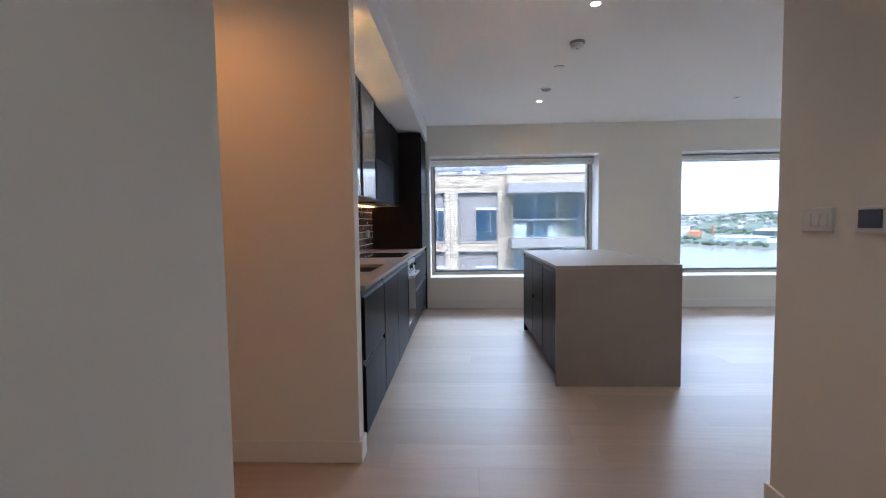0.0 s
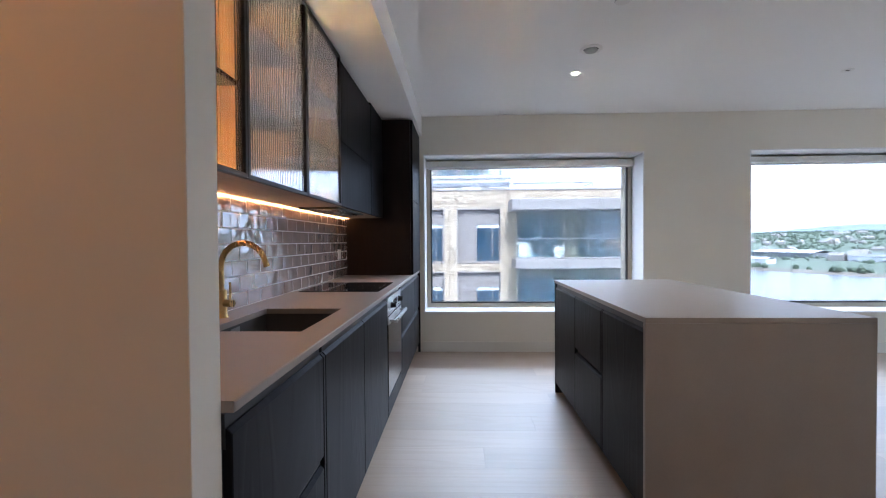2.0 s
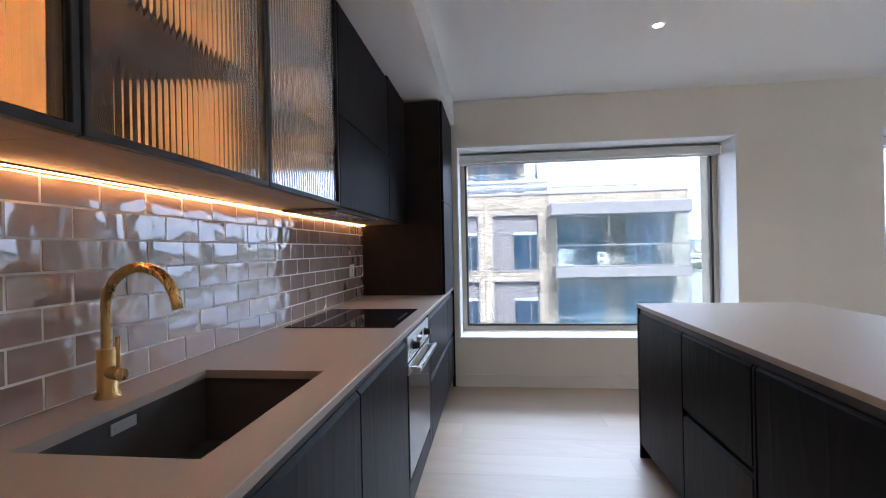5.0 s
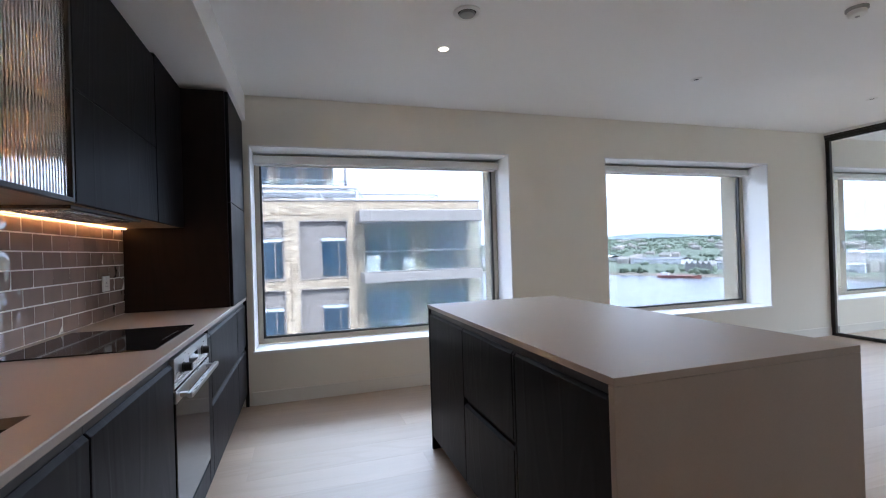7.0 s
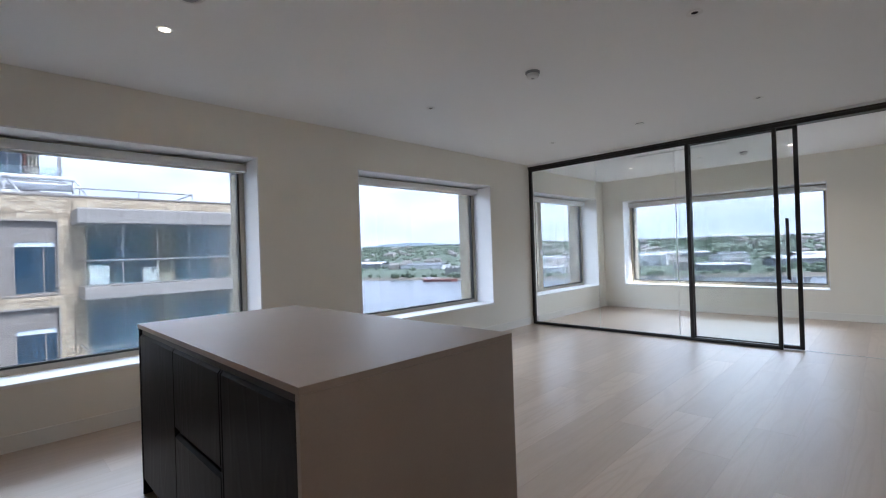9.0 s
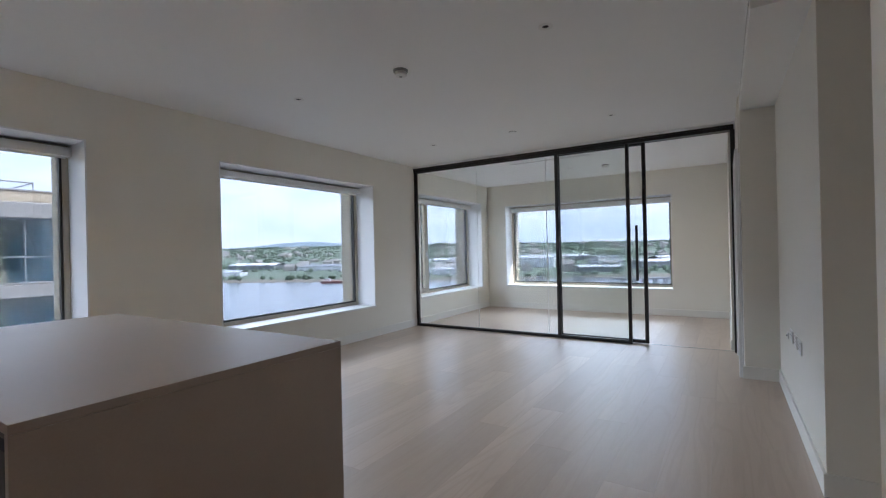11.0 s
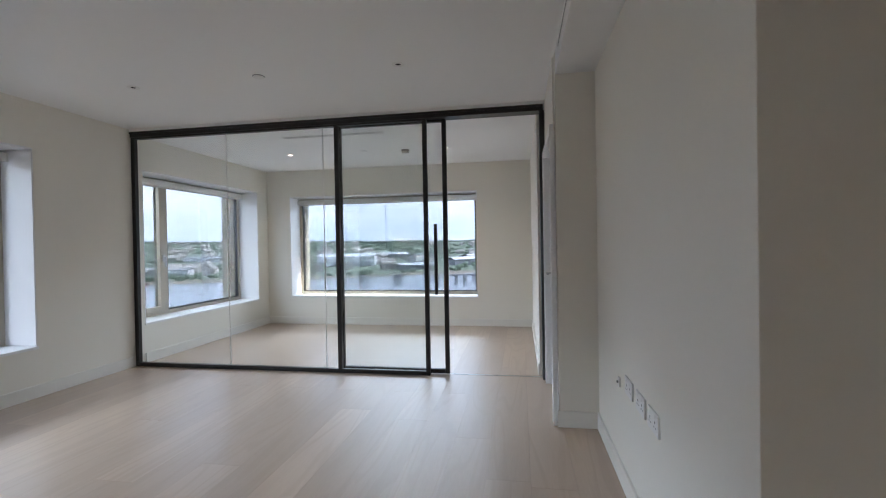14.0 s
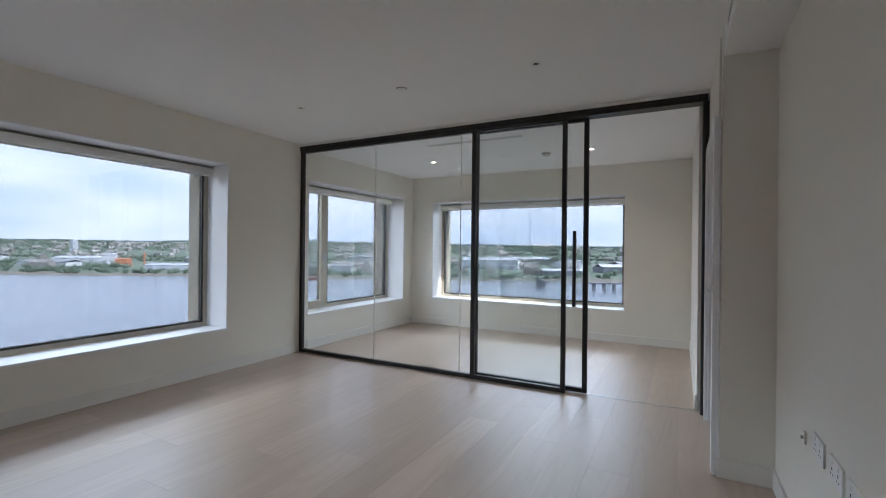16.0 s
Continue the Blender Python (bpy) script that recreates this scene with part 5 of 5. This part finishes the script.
SHED_WHITE = material("white_sheeting", (0.55, 0.57, 0.60), 0.5, vary=0.04, scale=0.05, fine=0.8)
SHED_GREY = material("grey_sheeting", (0.17, 0.18, 0.20), 0.55, vary=0.05, scale=0.05, fine=0.8)
SHED_ROOF = material("pale_roof_sheet", (0.40, 0.42, 0.45), 0.5, vary=0.05, scale=0.05, fine=0.8)
RUST = material("orange_sheeting", (0.48, 0.20, 0.11), 0.6, vary=0.06, scale=0.1, fine=1)
for k, (u, v, ln, dp, ht) in enumerate(((31, 192, 107, 50, 20), (100, 60, 60, 26, 9), (142, 200, 46, 30, 20), (-60, 60, 60, 24, 10), (190, 130, 90, 40, 12), (-150, 90, 70, 30, 10), (-70, 330, 110, 50, 14), (260, 260, 120, 46, 13), (-260, 210, 100, 40, 11), (-330, 80, 80, 30, 9), (-410, 300, 140, 50, 12), (-520, 120, 90, 34, 10), (-600, 260, 110, 40, 12), (-730, 150, 120, 40, 10), (-860, 320, 130, 50, 12), (-1000, 160, 90, 34, 10), (-1150, 260, 120, 40, 11), (340, 120, 70, 30, 10), (30, 420, 90, 40, 13), (130, 480, 120, 44, 14), (-200, 520, 140, 50, 13))):
    shed(u, v, ln, dp, ht, (SHED_WHITE, SHED_GREY, SHED_WHITE)[k % 3], (SHED_ROOF, SHED_WHITE, SHED_GREY)[k % 3], label=("long white sheeted riverside warehouse", "long grey sheeted riverside warehouse", "white industrial shed with a grey roof")[k % 3], turn=0.12 * ((k * 7) % 5 - 2))
shed(-435, 150, 24, 20, 15, RUST, RUST, "orange_factory", "bright orange industrial building on the far bank", 0.5)
shed(-462, 160, 22, 20, 24, SHED_WHITE, SHED_ROOF, "white_factory", "white factory block beside the orange building", 0.5)
stack = thing("chimney_stack", place(-441, 600, -26), "thin orange chimney on the far bank", "chimney")
part("shaft", tube([place(-441, 600, -26), place(-441, 600, -7)], 1.3, 10), RUST, stack)

# thin lattice mast on the skyline
mast_at = Vector((math.cos(radians(17)), math.sin(radians(17)), 0)) * 2000
mast = thing("radio_mast", (mast_at.x, mast_at.y, -20), "thin grey radio mast on the distant skyline", "mast")
part("shaft", tube([(mast_at.x, mast_at.y, -20), (mast_at.x, mast_at.y, 120), (mast_at.x, mast_at.y, 178)], 0.9, 6), SHED_GREY, mast)

# hills behind the far bank, with haze put into their base colour
HILL = material("haze_tinted_hills", (0.17, 0.215, 0.25), 0.95, vary=0.12, scale=0.002, fine=0.02, bump=0)
hill_v, hill_f = [], []
for i in range(121):
    az = radians(5 + 0.65 * i)
    d = 5200
    rise = 0.55 + 0.75 * math.exp(-((math.degrees(az) - 49) / 7.0) ** 2) + 0.10 * noise.noise((i * 0.11, 2.2, 0)) + 0.05 * noise.noise((i * 0.5, 8.2, 0))
    for dist, z in ((d - 1500, -30), (d, d * math.tan(radians(rise))), (d + 900, -30)):
        hill_v.append((dist * math.cos(az), dist * math.sin(az), z))
    if i:
        k = 3 * i
        hill_f += [(k - 3, k, k + 1, k - 2), (k - 2, k + 1, k + 2, k - 1)]
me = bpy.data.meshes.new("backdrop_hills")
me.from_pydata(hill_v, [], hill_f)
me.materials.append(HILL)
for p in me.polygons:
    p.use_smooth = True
tagged(new("backdrop_hills", me), "wooded hills on the skyline, coloured blue-grey for haze", "hills", kind="structure")

# small houses of the far bank
rng = random.Random(5)
hv, hf = [], []
HOUSES = material("far_houses", (0.28, 0.265, 0.25), 0.8, vary=0.45, scale=0.02, fine=0.12, bump=0)
for i in range(900):
    v = 60 + 1500 * rng.random() ** 1.2
    u = rng.uniform(-2200, 900)
    if noise.noise((u * 0.006, v * 0.006, 5.0)) < -0.05:
        continue
    b = bank_at(u) + v
    z = land_z(u, b)
    ln, dp, ht = rng.uniform(9, 26), rng.uniform(7, 12), rng.uniform(5, 9)
    a = math.atan2(U.y, U.x) + rng.choice((0, 0.3, -0.4, 1.57))
    cx, cy, _ = place(u, b, z)
    ca, sa = math.cos(a), math.sin(a)
    k = len(hv)
    for x, y, zz in ((-ln / 2, 0, 0), (ln / 2, 0, 0), (ln / 2, dp, 0), (-ln / 2, dp, 0), (-ln / 2, 0, ht), (ln / 2, 0, ht), (ln / 2, dp, ht), (-ln / 2, dp, ht), (-ln / 2, dp / 2, ht + dp * 0.4), (ln / 2, dp / 2, ht + dp * 0.4)):
        hv.append((cx + ca * x - sa * y, cy + sa * x + ca * y, z + zz - 0.4))
    hf += [tuple(k + q for q in f) for f in ((0, 1, 5, 4), (1, 2, 6, 9, 5), (2, 3, 7, 6), (3, 0, 4, 8, 7), (4, 5, 9, 8), (6, 7, 8, 9))]
me = bpy.data.meshes.new("far_houses")
me.from_pydata(hv, [], hf)
me.materials.append(HOUSES)
tagged(new("far_houses", me), "rows of small pitched-roof houses on the far bank", "houses", kind="stuff")

# gabled dark row with white edges
gables = thing("gabled_row", place(-148, BANK + 40, -26), "dark row of gabled riverside houses with white verges", "houses")
for i in range(5):
    u = -161 + i * 4.6
    g = bmesh.new()
    pr = [(0, -25.6), (4.4, -25.6), (4.4, -18.2), (2.2, -15.2), (0, -18.2)]
    two = [[g.verts.new(place(u + a, BANK + 42 + d, z)) for a, z in pr] for d in (0, 14)]
    for k in range(5):
        g.faces.new((two[0][k], two[0][(k + 1) % 5], two[1][(k + 1) % 5], two[1][k]))
    g.faces.new(two[0][::-1])
    g.faces.new(two[1])
    bmesh.ops.recalc_face_normals(g, faces=g.faces[:])
    hs = part("house", g, FELT, gables)
    part("verge", tube([place(u, BANK + 41.6, -18.3), place(u + 2.2, BANK + 41.6, -15.1), place(u + 4.4, BANK + 41.6, -18.3)], 0.40, 6), SHED_WHITE, hs)

# tall white block on the skyline
sk = Vector((0.3869, 0.9221, 0)).normalized() * 1500
block = thing("tower_block", (sk.x, sk.y, -20), "distant white tower block on the skyline", "apartment building")
part("wall", boxes((sk.x - 5.5, sk.x + 5.5, sk.y - 8, sk.y + 8, -20, 15)), SHED_WHITE, block)
part("window_bands", boxes(*[(sk.x - 5.7, sk.x + 5.7, sk.y - 8.2, sk.y - 8.01, -16 + 3 * k, -15 + 3 * k) for k in range(10)]), SHED_GREY, block)

# barge and jetties
boat = thing("barge", place(-146, BANK - 14, GROUND), "long red river barge moored on the water", "barge")
bp = bmesh.new()
for a, h, w in ((-21, 2.4, 1.2), (-18, 2.0, 4.0), (15, 2.0, 4.0), (21, 2.8, 0.8)):
    for side in (-w, w):
        for z in (0, h):
            bp.verts.new(place(-146 + a * 0.8, BANK - 14 + side * (0.8 if z == 0 else 1), GROUND + z - 0.1))
bp.verts.ensure_lookup_table()
q = bp.verts
for i in range(3):
    k = i * 4
    for a, b2 in ((0, 1), (1, 3), (3, 2), (2, 0)):
        bp.faces.new((q[k + a], q[k + b2], q[k + 4 + b2], q[k + 4 + a]))
bp.faces.new((q[0], q[2], q[3], q[1]))
bp.faces.new((q[12], q[13], q[15], q[14]))
bmesh.ops.recalc_face_normals(bp, faces=bp.faces[:])
part("hull", bp, material("red_hull", (0.21, 0.075, 0.065), 0.5, vary=0.08, scale=0.3, fine=3), boat)
cab = boxes((-3, 3, -1.6, 1.6, 0, 2.4))
cab.transform(Matrix.Translation(place(-157, BANK - 14, GROUND + 1.9)) @ Matrix.Rotation(math.atan2(U.y, U.x), 4, "Z"))
part("wheelhouse", cab, SHED_WHITE, boat)


def jetty(u, v, length, depth, label):
    t = thing("jetty", place(u, v, GROUND), label, "jetty", "river jetties")
    m = Matrix.Translation(place(u, v, GROUND)) @ Matrix.Rotation(math.atan2(U.y, U.x), 4, "Z")
    d = boxes((-length / 2, length / 2, 0, depth, 4.2, 5.2))
    d.transform(m)
    part("deck", d, SHED_GREY, t)
    for i in range(max(3, int(length / 6))):
        for y in (0.8, depth - 0.8):
            x = -length / 2 + 1 + i * (length - 2) / max(2, int(length / 6) - 1)
            p = boxes((x - 0.5, x + 0.5, y - 0.5, y + 0.5, -0.5, 4.2))
            p.transform(m)
            part("pile", p, FELT, t)


jetty(96, 330, 38, 7, "grey concrete jetty on piles in the river")
jetty(58, 352, 7, 7, "small grey mooring dolphin on piles")
jetty(30, 360, 5, 5, "small grey mooring dolphin on piles")

# ---- splashback tiles ----
splash = structure("splashback", boxes((XK + 0.0005, XK + 0.0052, 2.336, 5.645, TOPZ + 0.001, UZ0 - 0.0005)), GROUT, "glazed taupe brick-bond tile splashback with pale grout", "splashback")
TW, TH, GAP = 0.1470, 0.0712, 0.0050
rng = random.Random(3)


def tile_mesh(width):
    """A hand-made tile: pillowed and slightly uneven glazed face."""
    nx, nz = 4, 2
    verts = []
    for j in range(nz + 1):
        for i in range(nx + 1):
            u, w = i / nx, j / nz
            edge_ = 0.0 if (i in (0, nx) or j in (0, nz)) else 1.0
            x = 0.0064 + edge_ * rng.uniform(0.0004, 0.0024) + rng.uniform(-0.0005, 0.0005)
            verts.append((x, u * width + (0.0006 if i == 0 else -0.0006 if i == nx else 0), w * TH + (0.0006 if j == 0 else -0.0006 if j == nz else 0)))
    faces = []
    for j in range(nz):
        for i in range(nx):
            a = j * (nx + 1) + i
            faces.append((a, a + 1, a + nx + 2, a + nx + 1))
    rim = [i for i in range(nx + 1)] + [(j + 1) * (nx + 1) - 1 for j in range(1, nz + 1)] + [nz * (nx + 1) + i for i in range(nx - 1, -1, -1)] + [j * (nx + 1) for j in range(nz - 1, 0, -1)]
    k = len(verts)
    for i in rim:
        verts.append(verts[i])
    for i in rim:
        verts.append((0.0050, verts[i][1], verts[i][2]))
    n = len(rim)
    for i in range(n):
        j = (i + 1) % n
        faces.append((k + i, k + n + i, k + n + j, k + j))
    me = bpy.data.meshes.new("tile")
    me.from_pydata(verts, [], faces)
    me.materials.append(TILE)
    for i, p in enumerate(me.polygons):
        p.use_smooth = i < nx * nz
    me.update()
    return me


tile_kinds = {TW: [tile_mesh(TW) for _ in range(14)]}
PITCH = TW + GAP
for r in range(7):
    z = TOPZ + 0.0035 + r * (TH + GAP)
    y = (2.304 if r % 2 == 0 else 2.380) - PITCH
    while y < 5.640:
        y0, y1 = max(y, 2.3385), min(y + TW, 5.643)
        y += PITCH
        if y1 - y0 < 0.008:
            continue
        wd = TW if y1 - y0 > TW - 0.001 else round(y1 - y0, 4)
        t = new("tile", rng.choice(tile_kinds.setdefault(wd, [tile_mesh(wd)]) if wd != TW else tile_kinds[TW]))
        t.matrix_world = pose(XK, y0, z, 0, rng.uniform(-0.5, 0.5), rng.uniform(-0.5, 0.5))
        t.parent = splash

# ---- floor planks ----
PW, PL = 0.238, 2.2
rng = random.Random(8)


def plank_mesh(length):
    bm = box(0.0002, length - 0.0002, 0.0002, PW - 0.0002, -0.015, 0.0, 0.0)
    top = [e for e in bm.edges if all(v.co.z > -0.001 for v in e.verts)]
    bmesh.ops.bevel(bm, geom=top, offset=0.0003, segments=1, affect="EDGES")
    return mesh_of("plank", bm, OAK)


plank_kinds = {ln: plank_mesh(ln) for ln in (0.6, 1.1, 1.6, PL)}
row = 0
y = -1.62
while y < 6.40:
    x = -2.1 - rng.choice((0.0, 0.35, 0.8, 1.2, 1.75))
    end = XE if y > 1.0 else 3.6
    while x < end:
        left = end - x
        ln = PL if left > PL else min(k for k in plank_kinds if k >= min(left, PL))
        if row % 3 == 1 and rng.random() < 0.16:
            ln = rng.choice((1.1, 1.6))
        if x + ln > -2.15:
            o = new("plank", plank_kinds[ln])
            o.location = (x, y, 0)
            o.parent = floor
        x += ln
    y += PW
    row += 1
